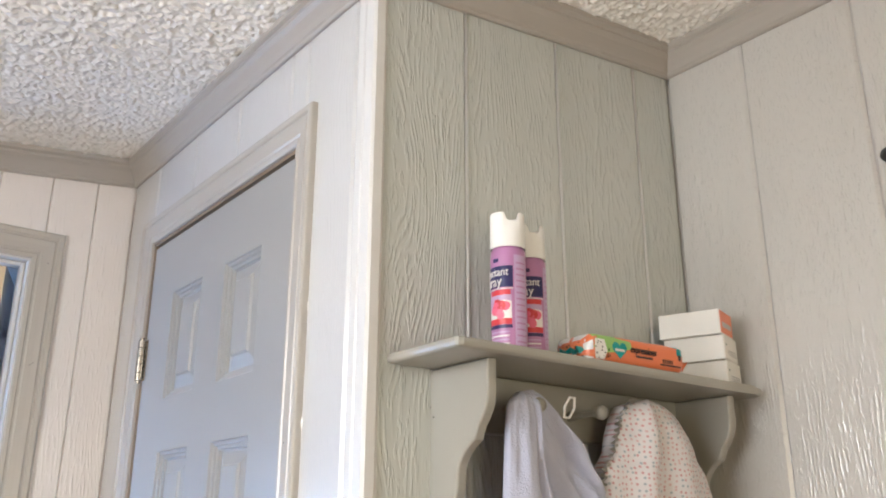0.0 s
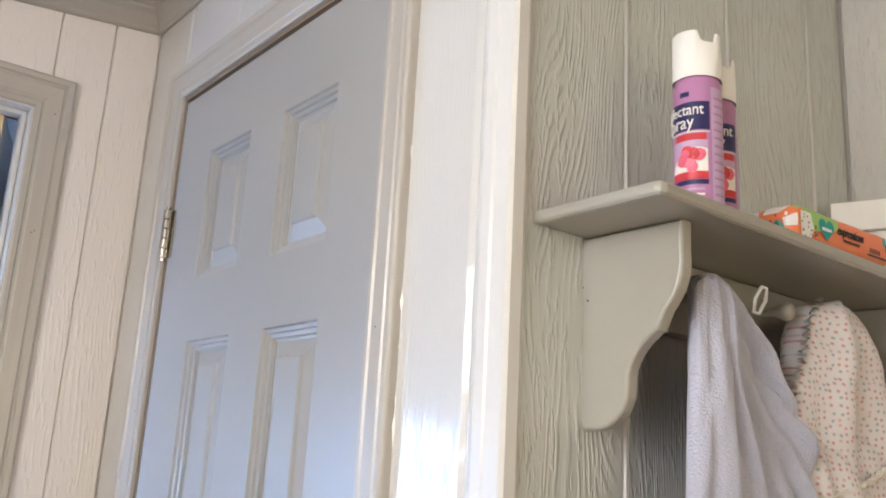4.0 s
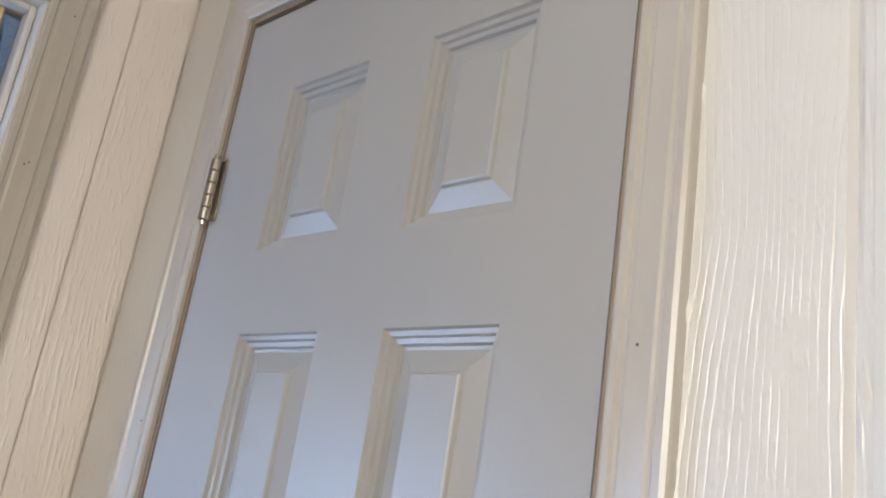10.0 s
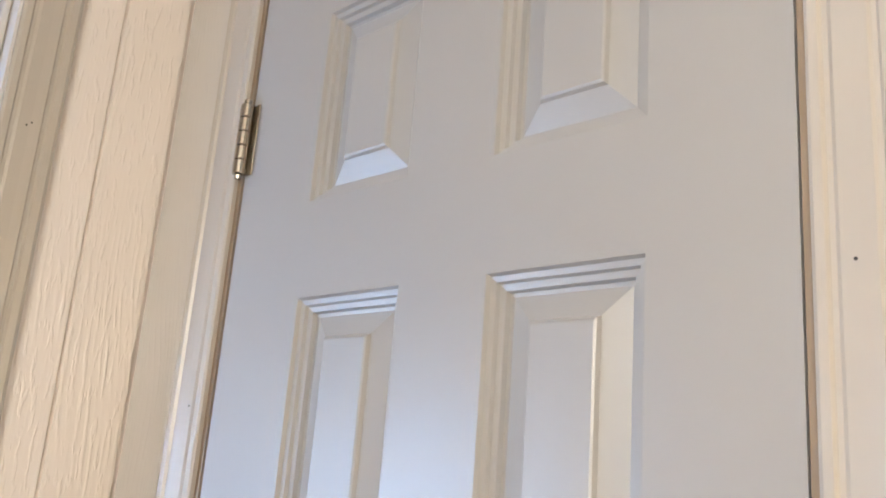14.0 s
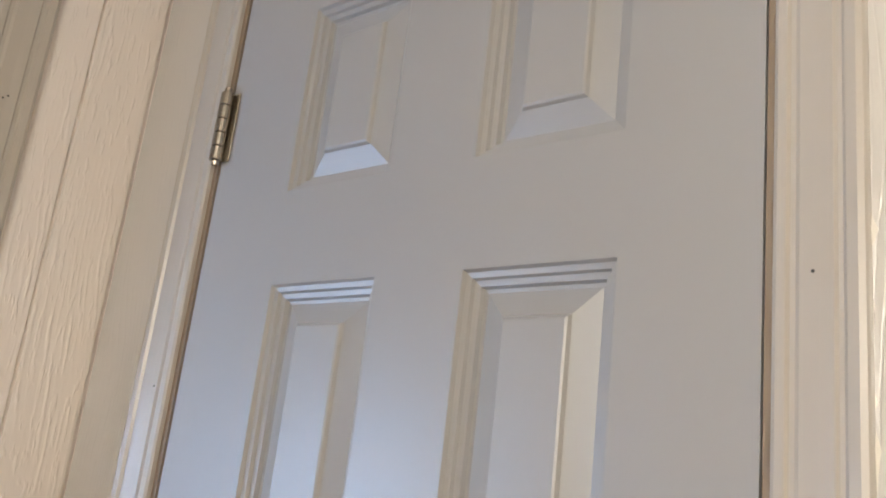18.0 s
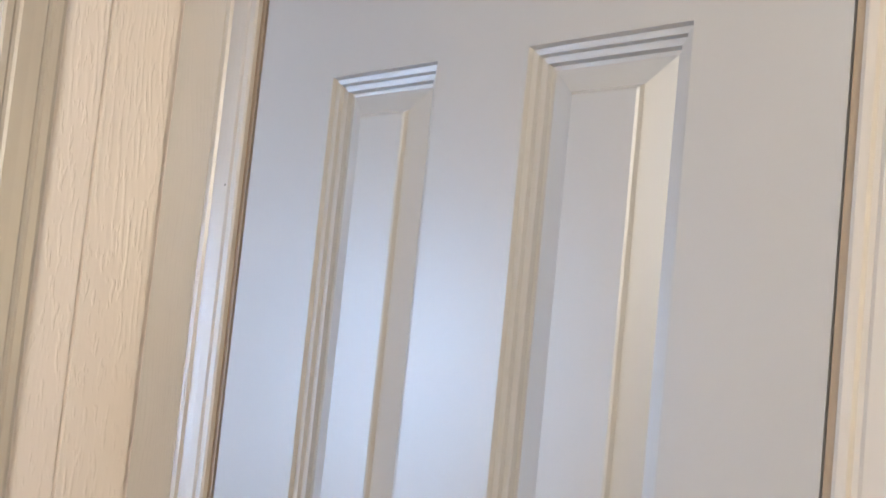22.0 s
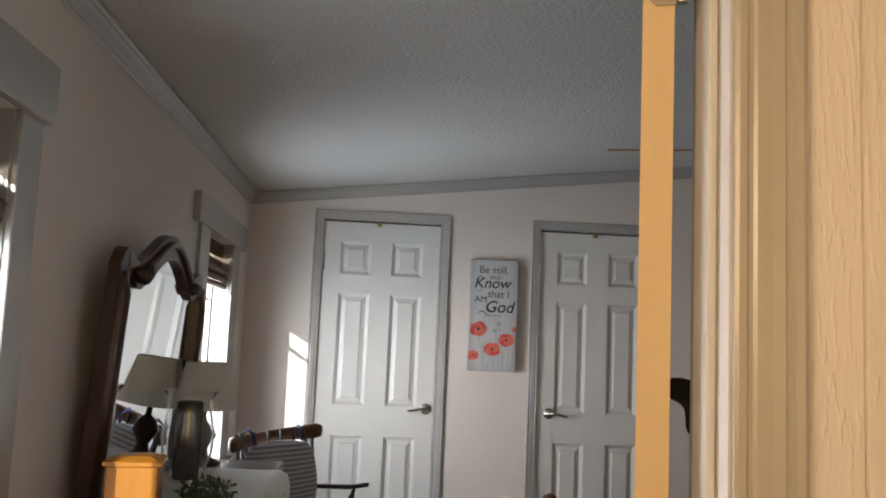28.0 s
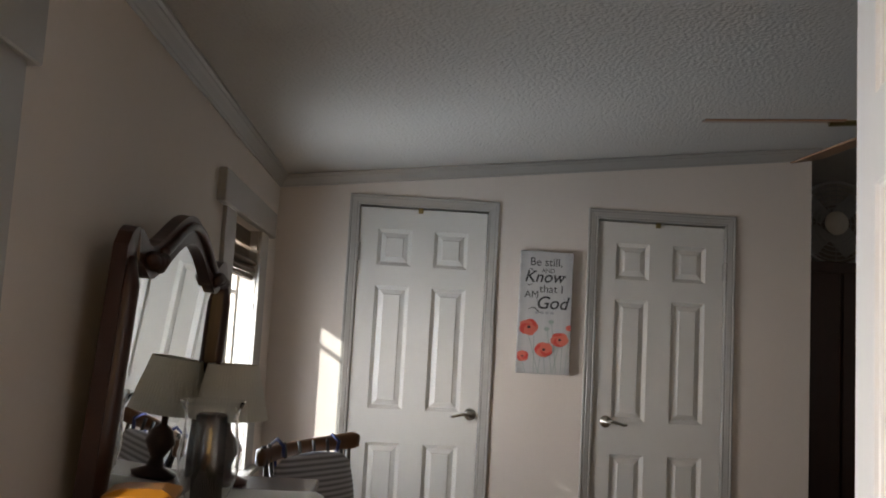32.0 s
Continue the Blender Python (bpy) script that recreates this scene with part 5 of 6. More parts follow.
bm = tube([(0.0, 0, 0), (-0.008, 0, 0.0), (-0.012, 0, -0.003), (-0.012, 0, -0.008)], 0.0016, 8)
screw = part("screw_hook", bm, BRASS, smooth=True)
screw.location = (XR, -0.118, 1.571)
tagged(screw, "tiny brass screw hook under the shelf end", "hook")
hook = thing("wall_hook", "dark round hook on the cream panelling wall", "hook", (XR, -0.470, 1.985))
bm = lathe(((0.012, 0.0), (0.012, 0.004), (0.006, 0.008), (0.006, 0.026), (0.014, 0.032), (0.014, 0.040), (0.0, 0.044)), 16)
bm.transform(pose(0, 0, 0, 0, -90, 0))
part("knob", bm, BLACK, hook, smooth=True)

for ob in [o for o in scene.objects if o.parent is None and o.name.split(".")[0] in ("peg_shelf", "spray_can", "wipes_pack", "carton", "bath_towel", "nightgown", "hanging_ring", "screw_hook")]:
    ob.location += Vector((0.022, 0.004, 0.029))

# ---------------- bedroom things ----------------
DT = 0.78           # top of the dresser
dresser = thing("dresser", "long dark wooden dresser under the mirror", "dresser", (XW + 0.002, 2.46, 0))
part("body", boxed(0.0, 0.45, 0.02, 1.48, 0.08, DT - 0.03, 0.004), WOOD_MIRROR, dresser)
part("dresser_top", boxed(0.0, 0.475, 0.0, 1.50, DT - 0.03, DT, 0.006, 2), WOOD_MIRROR, dresser)
for y in (0.03, 1.43):
    for x in (0.01, 0.40):
        part("leg", boxed(x, x + 0.045, y, y + 0.045, 0.0, 0.082, 0.004), WOOD_MIRROR, dresser)
for c in range(3):
    for r_ in range(3):
        y0 = 0.04 + c * 0.475
        dr = part("drawer", boxed(0.451, 0.468, y0, y0 + 0.455, 0.10 + r_ * 0.22, 0.305 + r_ * 0.22, 0.005, 2), WOOD_MIRROR, dresser)
        part("knob", lathe(((0.006, 0.0), (0.014, 0.012), (0.0, 0.022)), 12), BRASS, dr).matrix_local = pose(0.468, y0 + 0.2275, 0.20 + r_ * 0.22, 0, 90, 0)

mirror = thing("dresser_mirror", "tall mirror in a dark carved mahogany frame leaning on the wall", "mirror", (XW + 0.075, 3.335, DT))


def frame_top(v):
    a = abs(v)
    if a < 0.30:
        return 0.725 + 0.105 * math.cos(a / 0.30 * math.pi / 2) ** 1.3
    if a < 0.42:
        return 0.725 - 0.02 * math.sin((a - 0.30) / 0.12 * math.pi)
    u = min(1.0, (a - 0.42) / 0.125)
    return 0.725 + 0.022 * math.sin(u * 2.0) - 0.055 * u ** 4


HALF = 0.545
bm = bmesh.new()
n = 48
for i in range(n):
    va, vb = -HALF + 2 * HALF * i / n, -HALF + 2 * HALF * (i + 1) / n
    lo = lambda v: frame_top(v) - (0.080 if abs(v) < HALF - 0.060 else 0.73)
    prism(bm, [(-0.012, va, max(0.0, lo(va))), (0.030, va, max(0.0, lo(va))), (0.030, vb, max(0.0, lo(vb))), (-0.012, vb, max(0.0, lo(vb)))],
          [(-0.012, va, frame_top(va)), (0.022, va, frame_top(va)), (0.022, vb, frame_top(vb)), (-0.012, vb, frame_top(vb))])
bmesh.ops.remove_doubles(bm, verts=bm.verts, dist=1e-5)
bmesh.ops.recalc_face_normals(bm, faces=bm.faces)
part("mirror_frame", bm, WOOD_MIRROR, mirror)
bm = bmesh.new()
ins = HALF - 0.065
out_ = [(-ins, 0.02)] + [(-ins + 2 * ins * i / 40, frame_top(-ins + 2 * ins * i / 40) - 0.08) for i in range(41)] + [(ins, 0.02)]
bm.faces.new([bm.verts.new((0.012, v, z)) for v, z in out_])
part("mirror_glass", bm, MIRROR, mirror)
for sd in (-1, 1):
    part("stile", tube([(0.022, sd * (HALF - 0.030), 0.0), (0.024, sd * (HALF - 0.030), 0.3), (0.024, sd * (HALF - 0.030), 0.60), (0.018, sd * (HALF - 0.034), 0.665)], [0.027, 0.028, 0.027, 0.016], 14), WOOD_MIRROR, mirror, smooth=True)
for s in (-1, 1):
    for k in range(3):
        part("carving", tube([(0.030, s * (0.31 + 0.035 * k), 0.655 + 0.012 * k), (0.043, s * (0.335 + 0.035 * k), 0.675 - 0.006 * k), (0.034, s * (0.36 + 0.035 * k), 0.665 + 0.006 * k)], [0.016, 0.02, 0.010]), WOOD_MIRROR, mirror, smooth=True)
part("bead", tube([(0.031, -0.30 + 0.6 * i / 24, frame_top(-0.30 + 0.6 * i / 24) - 0.03) for i in range(25)], 0.013), WOOD_MIRROR, mirror, smooth=True)
mirror.matrix_world = pose(XW + 0.050, 3.335, DT + 0.001, 0, 3.6, 0)

lantern = thing("wooden_lantern", "orange-brown pine lantern block with a low sloped cap", "lantern", (-1.225, 2.73, DT + 0.001), 8)
part("block", boxed(-0.066, 0.066, -0.066, 0.066, 0, 0.150, 0.004), WOOD_HONEY, lantern)
bm = bmesh.new()
for z0, z1, r0, r1 in ((0.150, 0.160, 0.073, 0.073), (0.160, 0.172, 0.073, 0.040)):
    prism(bm, [(-r0, -r0, z0), (r0, -r0, z0), (r0, r0, z0), (-r0, r0, z0)], [(-r1, -r1, z1), (r1, -r1, z1), (r1, r1, z1), (-r1, r1, z1)])
part("cap", bm, WOOD_HONEY, lantern)

vase = thing("hurricane_vase", "clear glass hurricane vase holding a dark pillar candle", "vase", (-1.205, 3.25, DT + 0.001))
vp = [(r * 1.18, z * 1.13) for r, z in ((0.055, 0.0), (0.06, 0.006), (0.045, 0.02), (0.05, 0.05), (0.068, 0.10), (0.072, 0.15), (0.062, 0.21), (0.060, 0.245), (0.075, 0.278))]
part("glass", lathe(vp + [(r - 0.004, z) for r, z in reversed(vp[2:])] + [(0.0, 0.027)], 40), GLASS, vase, smooth=True)
part("pillar_candle", lathe(((0.0, 0.030), (0.042, 0.030), (0.042, 0.272), (0.036, 0.278), (0.0, 0.279)), 28), CANDLE, vase, smooth=False)

lamp = thing("table_lamp", "table lamp with an ivory pleated cone shade", "lamp", (-1.26, 3.78, DT + 0.001))
part("lamp_base", lathe(((0.07, 0.0), (0.075, 0.012), (0.03, 0.03), (0.022, 0.06), (0.05, 0.11), (0.035, 0.15), (0.012, 0.17), (0.010, 0.23)), 28), WOOD_MIRROR, lamp, smooth=True)
bm = bmesh.new()
n = 120
lo, hi = [], []
for i in range(n):
    a = 2 * math.pi * i / n
    k = 1 + 0.012 * (i % 2)
    lo.append(bm.verts.new((0.125 * k * math.cos(a), 0.125 * k * math.sin(a), 0.212)))
    hi.append(bm.verts.new((0.083 * k * math.cos(a), 0.083 * k * math.sin(a), 0.392)))
for i in range(n):
    bm.faces.new((lo[i], lo[(i + 1) % n], hi[(i + 1) % n], hi[i]))
sh = part("shade", bm, SHADE_CLOTH, lamp)
md = sh.modifiers.new("thickness", "SOLIDIFY")
md.thickness = 0.002

# runner on the dresser, hanging over the front edge
bm = bmesh.new()
prof = [(0.10, DT + 0.0012), (0.30, DT + 0.0012), (0.44, DT + 0.0015), (0.470, DT + 0.003), (0.492, DT + 0.002), (0.512, DT - 0.012), (0.524, DT - 0.045), (0.524, DT - 0.12), (0.518, DT - 0.24)]
rows_ = []
for j in range(41):
    y = 2.83 + 0.87 * j / 40
    rows_.append([bm.verts.new((XW + x + (0.007 * math.sin(y * 31) * (1 if k > 4 else 0) + (0.004 * noise.noise((y * 40, 0, 0)) if k == 0 else 0)), y, z)) for k, (x, z) in enumerate(prof)])
for a, b in zip(rows_, rows_[1:]):
    for i in range(len(prof) - 1):
        bm.faces.new((a[i], b[i], b[i + 1], a[i + 1]))
run = part("table_runner", bm, LINEN, smooth=True)
md = run.modifiers.new("thickness", "SOLIDIFY")
md.thickness = 0.0022
md.offset = 1.0
tagged(run, "cream linen runner with dark leaves hanging over the dresser edge", "table runner")
r = random.Random(5)
for i in range(14):
    y, z, ln, tilt = 2.87 + 0.79 * (i + 0.5) / 14, DT - r.uniform(0.055, 0.20), r.uniform(0.034, 0.052), r.uniform(-0.9, 0.9)
    bm = bmesh.new()
    up, dn = [], []
    for k in range(9):
        u, h = (k / 8 - 0.5) * 2 * ln, 0.45 * ln * math.sin(math.pi * min(1, k / 8 + 0.02)) ** 0.8 * (1.0 - 0.25 * (k % 2))
        for row, v in ((up, h + 0.001), (dn, -h - 0.001)):
            py, pz = y + u * math.cos(tilt) - v * math.sin(tilt), z + u * math.sin(tilt) + v * math.cos(tilt)
            row.append(bm.verts.new((XW + 0.527 + 0.007 * math.sin(py * 31), py, pz)))
    for k in range(8):
        bm.faces.new((dn[k], dn[k + 1], up[k + 1], up[k]))
    bmesh.ops.solidify(bm, geom=bm.faces[:], thickness=-0.0015)
    bmesh.ops.recalc_face_normals(bm, faces=bm.faces)
    part("leaf_applique", bm, LEAF_BROWN, run, "dark brown leaf")

leafy = thing("greenery", "small dark green leafy sprig on the dresser", "plant", (-1.08, 2.98, DT + 0.004))
bm = bmesh.new()
r = random.Random(11)
for i in range(420):
    a, d, z = r.uniform(0, 6.28), 0.075 * r.random() ** 0.6, r.uniform(0.0, 0.08)
    c = Vector((d * math.cos(a), 1.5 * d * math.sin(a), z * (1 - d * 6)))
    u = Vector((r.uniform(-1, 1), r.uniform(-1, 1), r.uniform(-0.3, 1))).normalized()
    w = u.cross(Vector((r.uniform(-1, 1), r.uniform(-1, 1), 1))).normalized()
    s = r.uniform(0.014, 0.024)
    bm.faces.new([bm.verts.new(c + p) for p in (Vector(), u * s * 0.5 + w * s * 0.3, u * s * 1.2, u * s * 0.5 - w * s * 0.3)])
lv = part("leaves", bm, LEAF, leafy)
tagged(lv, kind="stuff")
for i in range(6):
    a = i * 1.05
    part("stem", tube([(0, 0, 0), (0.03 * math.cos(a), 0.05 * math.sin(a), 0.02), (0.05 * math.cos(a), 0.09 * math.sin(a), 0.012)], 0.0016, 6), LEAF, leafy)


def armchair():
    ch = thing("armchair", "black and brown wooden armchair with striped cushions", "chair", (-0.858, 4.276, -0.0), -40)
    # local: +x faces the room, y along the width
    seat = boxed(-0.24, 0.20, -0.24, 0.24, 0.385, 0.42, 0.014, 3)
    part("seat", seat, BLACK, ch)
    for x, y in ((-0.19, -0.2), (-0.19, 0.2), (0.17, -0.20), (0.17, 0.20)):
        part("leg", tube([(x, y, 0.39), (x * 1.1, y * 1.06, 0.24), (x * 1.2, y * 1.12, 0.0)], [0.017, 0.021, 0.013]), BLACK, ch, smooth=True)
    part("stretcher", tube([(0.21, -0.21, 0.2), (0.21, 0.21, 0.2)], 0.011), BLACK, ch, smooth=True)
    for i in range(6):
        y = -0.19 + 0.38 * i / 5
        part("spindle", tube([(-0.20, y * 0.9, 0.43), (-0.235, y, 0.62), (-0.275, y * 1.05, 0.85)], [0.008, 0.010, 0.007], 8), BLACK, ch, smooth=True)
    bm = bmesh.new()
    rings = []
    m = 40
    for i in range(m + 1):
        v = -1 + 2 * i / m
        y, x, z = 0.285 * v, -0.262 - 0.045 * (1 - v * v) + 0.02 * v ** 4, 0.815 + 0.006 * math.cos(v * 2.6) + 0.012 * v * v + 0.020 * v
        end = math.sqrt(max(0.0, 1 - max(0.0, (abs(v) - 0.86) / 0.14) ** 2)) * 0.9 + 0.1
        hh, tt = (0.029 + 0.010 * v * v) * end, (0.017 + 0.008 * v * v) * end
        rings.append([bm.verts.new((x + tt * a, y, z + hh * b)) for a, b in ((-1, -0.8), (0, -1), (1, -0.8), (1, 0.8), (0, 1), (-1, 0.8))])
    for a, b in zip(rings, rings[1:]):
        for k in range(6):
            bm.faces.new((a[k], a[(k + 1) % 6], b[(k + 1) % 6], b[k]))
    bm.faces.new(rings[0][::-1])
    bm.faces.new(rings[-1])
    bmesh.ops.recalc_face_normals(bm, faces=bm.faces)
    part("crest_rail", bm, WOOD_CHAIR, ch, "brown curved crest rail", smooth=True)
    for s in (-1, 1):
        part("back_post", tube([(-0.20 - 0.065 * k / 9, s * (0.21 + 0.025 * k / 9), 0.43 + 0.415 * k / 9) for k in range(10)], [0.013, 0.012, 0.012, 0.013, 0.019, 0.018, 0.012, 0.010, 0.011, 0.010]), BLACK, ch, smooth=True)
        bm = bmesh.new()
        secs = []
        for x, y, z, w in ((-0.24, 0.235, 0.580, 0.014), (-0.13, 0.252, 0.590, 0.016), (-0.035, 0.268, 0.598, 0.019), (-0.005, 0.272, 0.603, 0.022), (0.062, 0.277, 0.618, 0.023)):
            secs.append([bm.verts.new((x, s * y + a * w, z + b * 0.010)) for a, b in ((-1, -0.6), (-0.7, -1), (0.7, -1), (1, -0.6), (1, 0.6), (0.7, 1), (-0.7, 1), (-1, 0.6))])
        for p, q in zip(secs, secs[1:]):
            for k in range(8):
                bm.faces.new((p[k], p[(k + 1) % 8], q[(k + 1) % 8], q[k]))
        bm.faces.new(secs[0][::-1])
        bm.faces.new(secs[-1])
        bmesh.ops.recalc_face_normals(bm, faces=bm.faces)
        part("arm", bm, BLACK, ch)
        part("arm_post", tube([(-0.02 + 0.02 * k / 9, s * (0.215 + 0.055 * k / 9), 0.41 + 0.187 * k / 9) for k in range(10)], [0.011, 0.012, 0.018, 0.019, 0.013, 0.018, 0.012, 0.015, 0.009, 0.008]), BLACK, ch, smooth=True)
    bm = bmesh.new()
    bmesh.ops.create_uvsphere(bm, u_segments=28, v_segments=18, radius=1.0)
    for v in bm.verts:
        c = v.co.copy()
        k = (math.hypot(c.x, c.y) / max(abs(c.x), abs(c.y), 1e-6)) ** 0.8
        v.co = Vector((c.x * 0.225 * k - 0.01, c.y * 0.232 * k, 0.440 + c.z * 0.030))
    part("seat_cushion", bm, STRIPE_SEAT, ch, "blue-grey seat cushion", smooth=True)
    bm = bmesh.new()
    bmesh.ops.create_uvsphere(bm, u_segments=28, v_segments=18, radius=1.0)
    for v in bm.verts:
        c = v.co.copy()
        v.co = Vector((-0.185 + c.x * 0.045 - 0.12 * (0.2 + c.z * 0.2), c.y * 0.228 * (math.hypot(c.y, c.z) / max(abs(c.y), abs(c.z), 1e-6)) ** 0.55, 0.630 + c.z * 0.182 * (math.hypot(c.y, c.z) / max(abs(c.y), abs(c.z), 1e-6)) ** 0.55))
    part("back_cushion", bm, STRIPE, ch, "grey striped back cushion", smooth=True)
    for s in (-1, 1):
        part("ribbon", tube([(-0.245, s * 0.15, 0.80), (-0.240, s * 0.155, 0.842), (-0.28, s * 0.155, 0.866), (-0.322, s * 0.155, 0.835), (-0.29, s * 0.15, 0.78), (-0.25, s * 0.16, 0.68)], [0.008, 0.009, 0.008, 0.008, 0.007, 0.006], 8), RIBBON, ch, smooth=True)
    return ch


armchair()


def bed():
    b = thing("bed", "cherry wood bed with turned posts and a footboard", "bed", (0.087, 0.39, -0.06))
    post = [(0.034, 0.06), (0.038, 0.08), (0.034, 0.10), (0.040, 0.30), (0.043, 0.42), (0.030, 0.445), (0.040, 0.462), (0.040, 0.49), (0.026, 0.505), (0.036, 0.525), (0.036, 0.535), (0.022, 0.548), (0.030, 0.56), (0.042, 0.59), (0.042, 0.605), (0.032, 0.632), (0.0, 0.645)]
    for y in (4.21, 2.42):
        for x in (0.177, 1.72):
            if y > 3:
                part("foot_post", lathe(post, 24, (x, y)), WOOD_CHERRY, b, smooth=True)
            else:
                part("head_post", lathe([(r, 0.06 + (z - 0.06) * 1.45) for r, z in post], 24, (x, y)), WOOD_CHERRY, b, smooth=True)
    part("footboard", boxed(0.21, 1.69, 4.195, 4.225, 0.18, 0.43, 0.006), WOOD_CHERRY, b)
    part("foot_rail", tube([(0.20, 4.21, 0.45), (1.70, 4.21, 0.45)], 0.018), WOOD_CHERRY, b, smooth=True)
    part("headboard", boxed(0.21, 1.69, 2.405, 2.435, 0.3, 0.80, 0.006), WOOD_CHERRY, b)
    for x in (0.165, 1.71):
        part("side_rail", boxed(x, x + 0.025, 2.46, 4.17, 0.24, 0.40, 0.004), WOOD_CHERRY, b)
    part("box_spring", boxed(0.215, 1.685, 2.47, 4.165, 0.20, 0.385, 0.02, 2), MATTRESS, b)
    part("mattress", boxed(0.23, 1.67, 2.47, 4.15, 0.388, 0.555, 0.05, 4), MATTRESS, b, "grey mattress side")
    return b


bed()
bm = bmesh.new()
n1, n2 = 60, 60
g = {}
for i in range(n1 + 1):
    for j in range(n2 + 1):
        x, y = 0.222 + 1.456 * i / n1, 2.50 + 1.662 * j / n2
        ex = min(x - 0.222, 1.678 - x, y - 2.5, 4.162 - y)
        z = 0.562 + 0.030 * min(1, ex / 0.30) + 0.010 * noise.noise((x * 5, y * 5, 1)) + 0.004 * noise.noise((x * 17, y * 17, 4)) - 0.05 * max(0, 1 - ex / 0.05) ** 2
        g[i, j] = bm.verts.new((x + 0.087, y + 0.39, z - 0.06))
for i in range(n1):
    for j in range(n2):
        bm.faces.new((g[i, j], g[i + 1, j], g[i + 1, j + 1], g[i, j + 1]))
sheet = part("bed_sheet", bm, SHEET, smooth=True)
md = sheet.modifiers.new("thickness", "SOLIDIFY")
md.thickness = 0.004
tagged(sheet, "pale aqua sheet spread over the mattress", "bed sheet")

# picture between the doors
pic = thing("canvas_print", "whitewashed wall print with red poppies and lettering", "wall art", (0.0835, YF - 0.003, 1.476))
part("canvas", boxed(-0.149, 0.149, -0.032, 0.0, -0.342, 0.342, 0.003), CANVAS, pic)
FACE = -0.0328


def flat(name, pts, mat, y=FACE):
    bm = bmesh.new()
    bm.faces.new([bm.verts.new((x, y, z)) for x, z in pts])
    bmesh.ops.recalc_face_normals(bm, faces=bm.faces)
    part(name, bm, mat, pic)


def spell(word):
    """Part a word's mesh into one mesh for each letter."""
    me, m = word.data, word.matrix_basis.copy()
    root = list(range(len(me.vertices)))

    def top(i):
        while root[i] != i:
            root[i] = root[root[i]]
            i = root[i]
        return i

    for e in me.edges:
        root[top(e.vertices[0])] = top(e.vertices[1])
    spans = {}
    for v in me.vertices:
        lo, hi = spans.get(top(v.index), (9.0, -9.0))
        spans[top(v.index)] = (min(lo, v.co.x), max(hi, v.co.x))
    groups = []
    for k, (lo, hi) in sorted(spans.items(), key=lambda q: q[1]):
        if groups and lo + 0.6 * (hi - lo) < groups[-1][1]:
            groups[-1][0].add(k)
            groups[-1][1] = max(groups[-1][1], hi)
        else:
            groups.append([{k}, hi])
    for keys, _ in groups:
        faces = [p for p in me.polygons if top(p.vertices[0]) in keys]
        used = sorted({i for p in faces for i in p.vertices})
        at = {i: n for n, i in enumerate(used)}
        glyph = bpy.data.meshes.new("letter")
        glyph.from_pydata([me.vertices[i].co[:] for i in used], [], [[at[i] for i in p.vertices] for p in faces])
        link("letter", glyph, INK, pic).matrix_basis = m
    bpy.data.objects.remove(word)


UPRIGHT = pose(0, 0, 0, 90, 0, 0)
for body, size, x, z, sh_ in (("Be still,", 0.064, -0.004, 0.260, 0), ("AND", 0.034, 0.008, 0.222, 0), ("Know", 0.092, -0.014, 0.168, 0.25), ("that I", 0.064, 0.030, 0.110, 0), ("AM", 0.056, -0.080, 0.079, 0), ("God", 0.100, 0.034, 0.020, 0.25)):
    spell(letters(body, size, INK, pic, Matrix.Translation((x, FACE, z)) @ UPRIGHT, shear=sh_))


def swash(pts, w):
    bm = bmesh.new()
    rows_ = []
    for i, (x, z) in enumerate(pts):
        k = w * math.sin(math.pi * (0.15 + 0.7 * i / (len(pts) - 1)))
        rows_.append((bm.verts.new((x, FACE - 0.0004, z - k)), bm.verts.new((x, FACE - 0.0004, z + k))))
    for a, b in zip(rows_, rows_[1:]):
        bm.faces.new((a[0], b[0], b[1], a[1]))
    part("flourish", bm, INK, pic)


swash([(-0.096 + 0.009 * i, 0.010 + 0.014 * math.sin(i * 0.55)) for i in range(9)], 0.0032)
swash([(-0.030 - 0.004 * i, 0.030 + 0.0085 * i) for i in range(9)], 0.0030)
swash([(-0.105 + 0.006 * i, 0.232 + 0.010 * math.sin(i * 0.7)) for i in range(9)], 0.0026)
swash([(-0.110 + 0.005 * i, 0.156 - 0.008 * math.sin(i * 0.5)) for i in range(8)], 0.0026)
swash([(0.062 + 0.009 * i, 0.198 + 0.010 * math.sin(i * 0.6)) for i in range(7)], 0.0024)
swash([(0.100 + 0.0015 * i, 0.092 - 0.009 * i) for i in range(8)], 0.0022)
for k in range(4):
    flat("print_bar", [(-0.056 + k * 0.028, -0.010), (-0.036 + k * 0.028, -0.010), (-0.036 + k * 0.028, 0.004), (-0.056 + k * 0.028, 0.004)], GREY_INK)
rp = random.Random(21)
for k, (x, z, s) in enumerate(((-0.088, -0.086, 0.054), (0.086, -0.149, 0.050), (0.0, -0.207, 0.052), (-0.119, -0.247, 0.036), (0.138, -0.082, 0.020))):
    for q in range(5):
        a = q * 1.26 + k
        cx, cz = x + 0.35 * s * math.cos(a), z + 0.28 * s * math.sin(a)
        flat("petal", [(max(-0.148, min(0.148, cx + s * (0.62 + 0.12 * rp.random()) * math.cos(v))), cz + s * (0.5 + 0.12 * rp.random()) * math.sin(v)) for v in [2 * math.pi * i / 12 for i in range(12)]], POPPY if q % 2 else CORAL, FACE - 0.0003 * (q + 1) - 0.0002 * k)
    flat("flower_eye", [(x + s * 0.17 * math.cos(v), z + s * 0.15 * math.sin(v)) for v in [2 * math.pi * i / 10 for i in range(10)]], INK, FACE - 0.003)
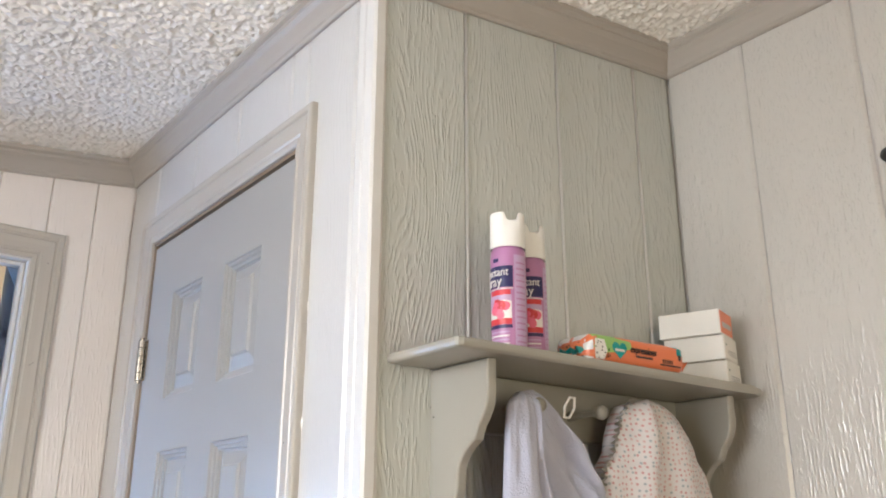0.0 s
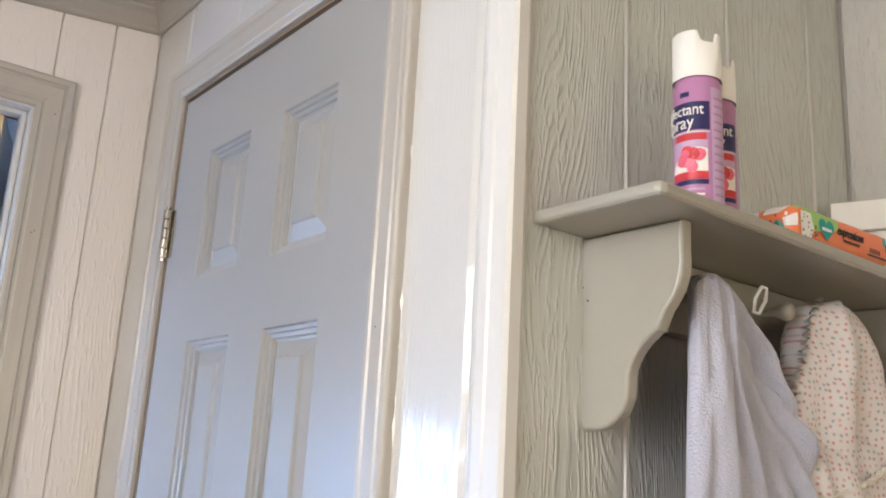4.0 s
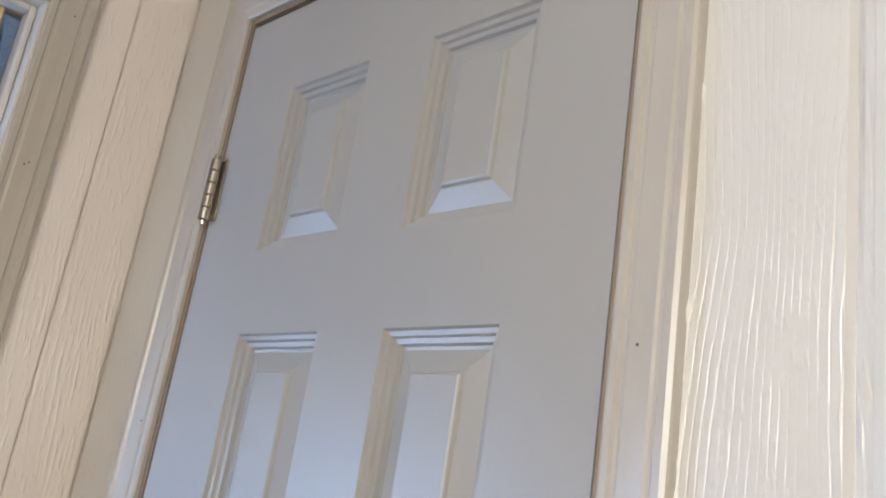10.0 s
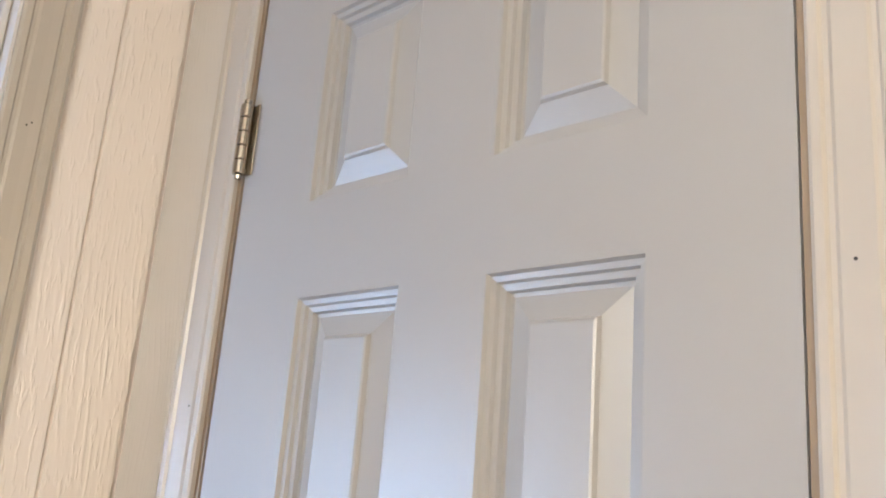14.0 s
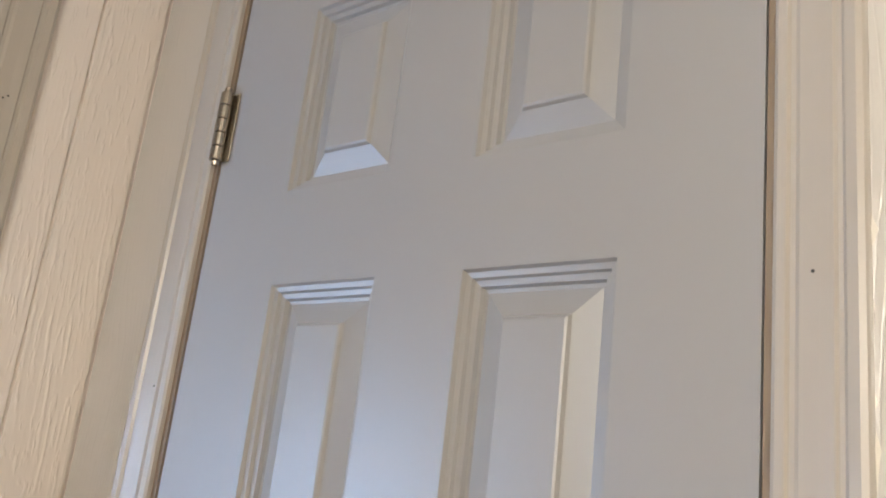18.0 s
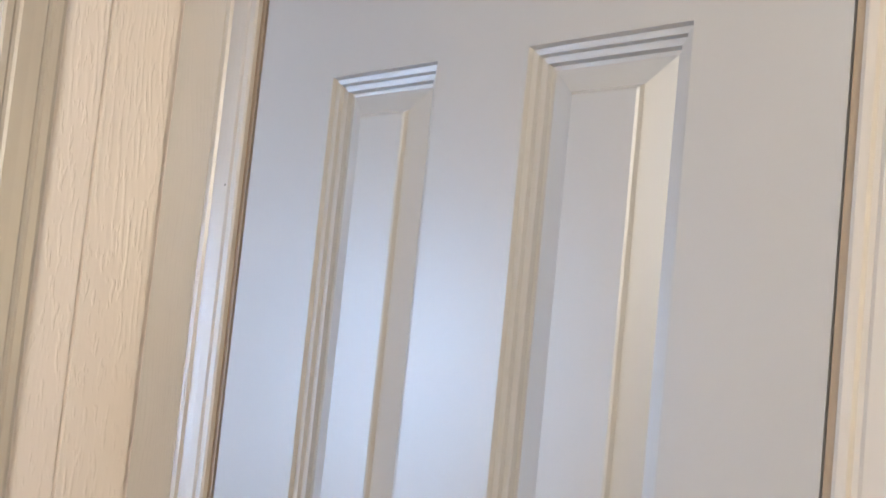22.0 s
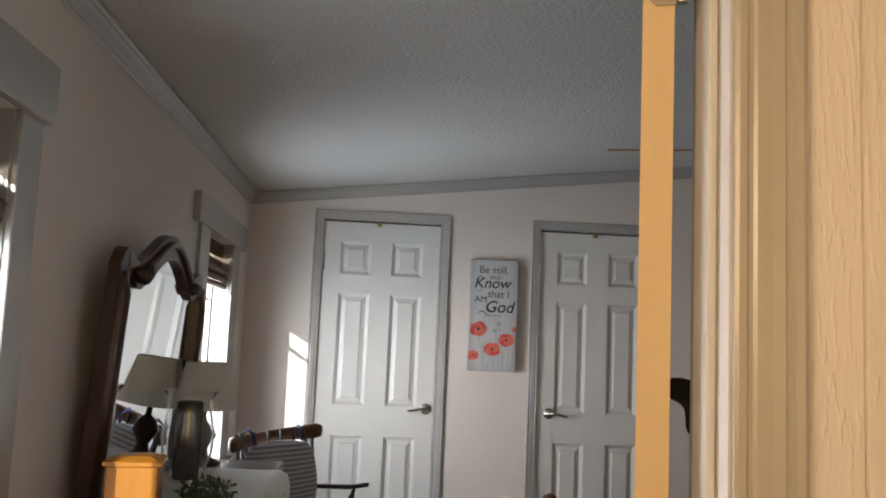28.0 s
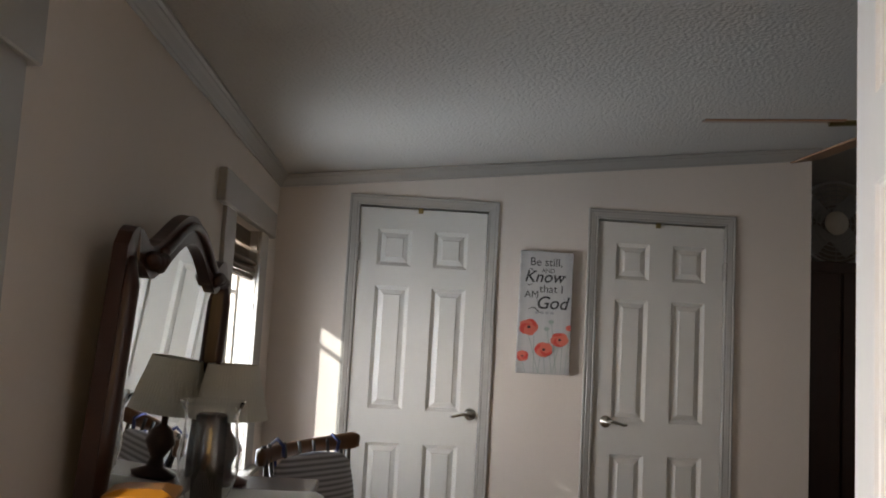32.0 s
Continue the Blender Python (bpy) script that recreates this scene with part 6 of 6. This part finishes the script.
for x0, z0, x1, z1 in ((-0.09, -0.13, -0.03, -0.335), (0.08, -0.19, 0.05, -0.335), (0.0, -0.25, 0.01, -0.338), (0.036, -0.052, 0.070, -0.33), (0.012, -0.09, 0.045, -0.33), (-0.06, -0.13, -0.055, -0.335), (0.10, -0.19, 0.095, -0.335), (-0.02, -0.25, -0.03, -0.338), (0.138, -0.10, 0.120, -0.335), (-0.118, -0.28, -0.10, -0.338)):
    flat("flower_stem", [(x0, z0), (x0 + 0.004, z0), (x1 + 0.004, z1), (x1, z1)], STEM, FACE - 0.0001)
for x, z in ((0.036, -0.052), (0.012, -0.092)):
    flat("bud", [(x + 0.016 * math.cos(v), z + 0.012 * math.sin(v)) for v in [2 * math.pi * i / 10 for i in range(10)]], STEM, FACE - 0.0004)


def ceiling_fan(x, y, zb):
    f = thing("ceiling_fan", "ceiling fan with thin reddish wooden blades", "ceiling fan", (x, y, zb))
    top = ceil_z(x) - zb
    part("canopy", lathe(((0.0, top), (0.065, top), (0.06, top - 0.03), (0.02, top - 0.05)), 24), BLACK, f, smooth=True)
    part("downrod", lathe(((0.012, 0.08), (0.012, top - 0.03)), 12), BLACK, f)
    part("motor", lathe(((0.03, -0.04), (0.08, -0.03), (0.11, 0.02), (0.115, 0.08), (0.08, 0.12), (0.02, 0.135)), 28), BLACK, f, smooth=True)
    bl = bmesh.new()
    box(bl, 0.20, 0.62, -0.062, 0.062, -0.003, 0.003, 0.0015)
    bl.transform(pose(0, 0, 0, -12, 0, 0))
    me = bpy.data.meshes.new("blade")
    bl.to_mesh(me)
    bl.free()
    br = tube([(0.09, 0, 0.0), (0.16, 0, -0.006), (0.24, 0, -0.006)], [0.012, 0.009, 0.012], 8)
    mb = bpy.data.meshes.new("blade_iron")
    br.to_mesh(mb)
    br.free()
    for k in range(5):
        a = 166 - 72 * k
        b = link("blade", me, WOOD_FAN, f)
        b.matrix_local = pose(0, 0, 0, 0, 0, a)
        link("blade_iron", mb, BRASS, f).matrix_local = pose(0, 0, 0, 0, 0, a)
    return f


ceiling_fan(0.84, 3.39, 2.05)


def drum_fan(x, y, z):
    f = thing("drum_fan", "round grey metal floor fan on a tall dark cabinet", "fan", (x, y, z), 0)
    rad, dep = 0.30, 0.16
    GREYM = painted("grey_fan_metal", (0.40, 0.40, 0.41), 0.4)
    for k in range(8):
        rr = rad * (1 - k * 0.105)
        part("grille_ring", tube([(rr * math.cos(a), -dep / 2, rad + rr * math.sin(a)) for a in [2 * math.pi * i / 40 for i in range(41)]], 0.0035 if k else 0.012, 6), GREYM, f, smooth=True)
    for k in range(12):
        a = math.pi * 2 * k / 12
        part("grille_bar", tube([(0.07 * math.cos(a), -dep / 2 - 0.004, rad + 0.07 * math.sin(a)), (rad * math.cos(a), -dep / 2 - 0.004, rad + rad * math.sin(a))], 0.003, 5), GREYM, f)
    bm = lathe(((0.0, 0.0), (0.085, 0.0), (0.085, 0.012), (0.0, 0.02)), 28)
    bm.transform(pose(0, -dep / 2 - 0.006, rad, 90, 0, 0))
    part("hub", bm, plain("pale_hub", (0.78, 0.75, 0.68)), f, smooth=True)
    for k in range(4):
        bm = boxed(0.06, 0.26, -0.003, 0.003, -0.08, 0.08, 0.0025)
        bm.transform(pose(0, 0, rad) @ pose(0, 0, 0, 0, 45 + 90 * k, 0) @ pose(0, 0, 0, 25, 0, 0))
        part("fan_blade", bm, GREYM, f)
    part("stand", boxed(-0.2, 0.2, -0.09, 0.09, 0.0, 0.02, 0.005), BLACK, f)
    return f


cab = thing("tall_cabinet", "tall dark cabinet in the alcove", "cabinet", (2.3, 6.9, 0))
part("body", boxed(-0.62, 0.62, -0.25, 0.25, 0.0, 1.98, 0.006), WOOD_MIRROR, cab)
part("cabinet_door", boxed(-0.60, -0.01, -0.268, -0.252, 0.06, 1.9, 0.004), WOOD_MIRROR, cab)
part("cabinet_door", boxed(0.01, 0.60, -0.268, -0.252, 0.06, 1.9, 0.004), WOOD_MIRROR, cab)
drum_fan(2.36, 6.92, 1.981)

# floor planks, laid last, cut to the walls at both ends
PLANK = 0.14
planks = {}
for i in range(23):
    y = -4.2 - 0.4 * (i % 3)
    while y < YF:
        a, b = max(y, -4.2), min(y + 1.198, YF)
        key = round(b - a, 3)
        if key > 0.03:
            if key not in planks:
                planks[key] = bpy.data.meshes.new("plank")
                b2 = boxed(0, PLANK - 0.002, 0, key, -0.012, 0.0, 0.0012)
                b2.to_mesh(planks[key])
                b2.free()
                planks[key].materials.append(WOOD_FLOOR)
            p = new("plank", planks[key])
            p.parent = floor
            p.location = (XW + PLANK * i, a, 0)
        y += 1.2
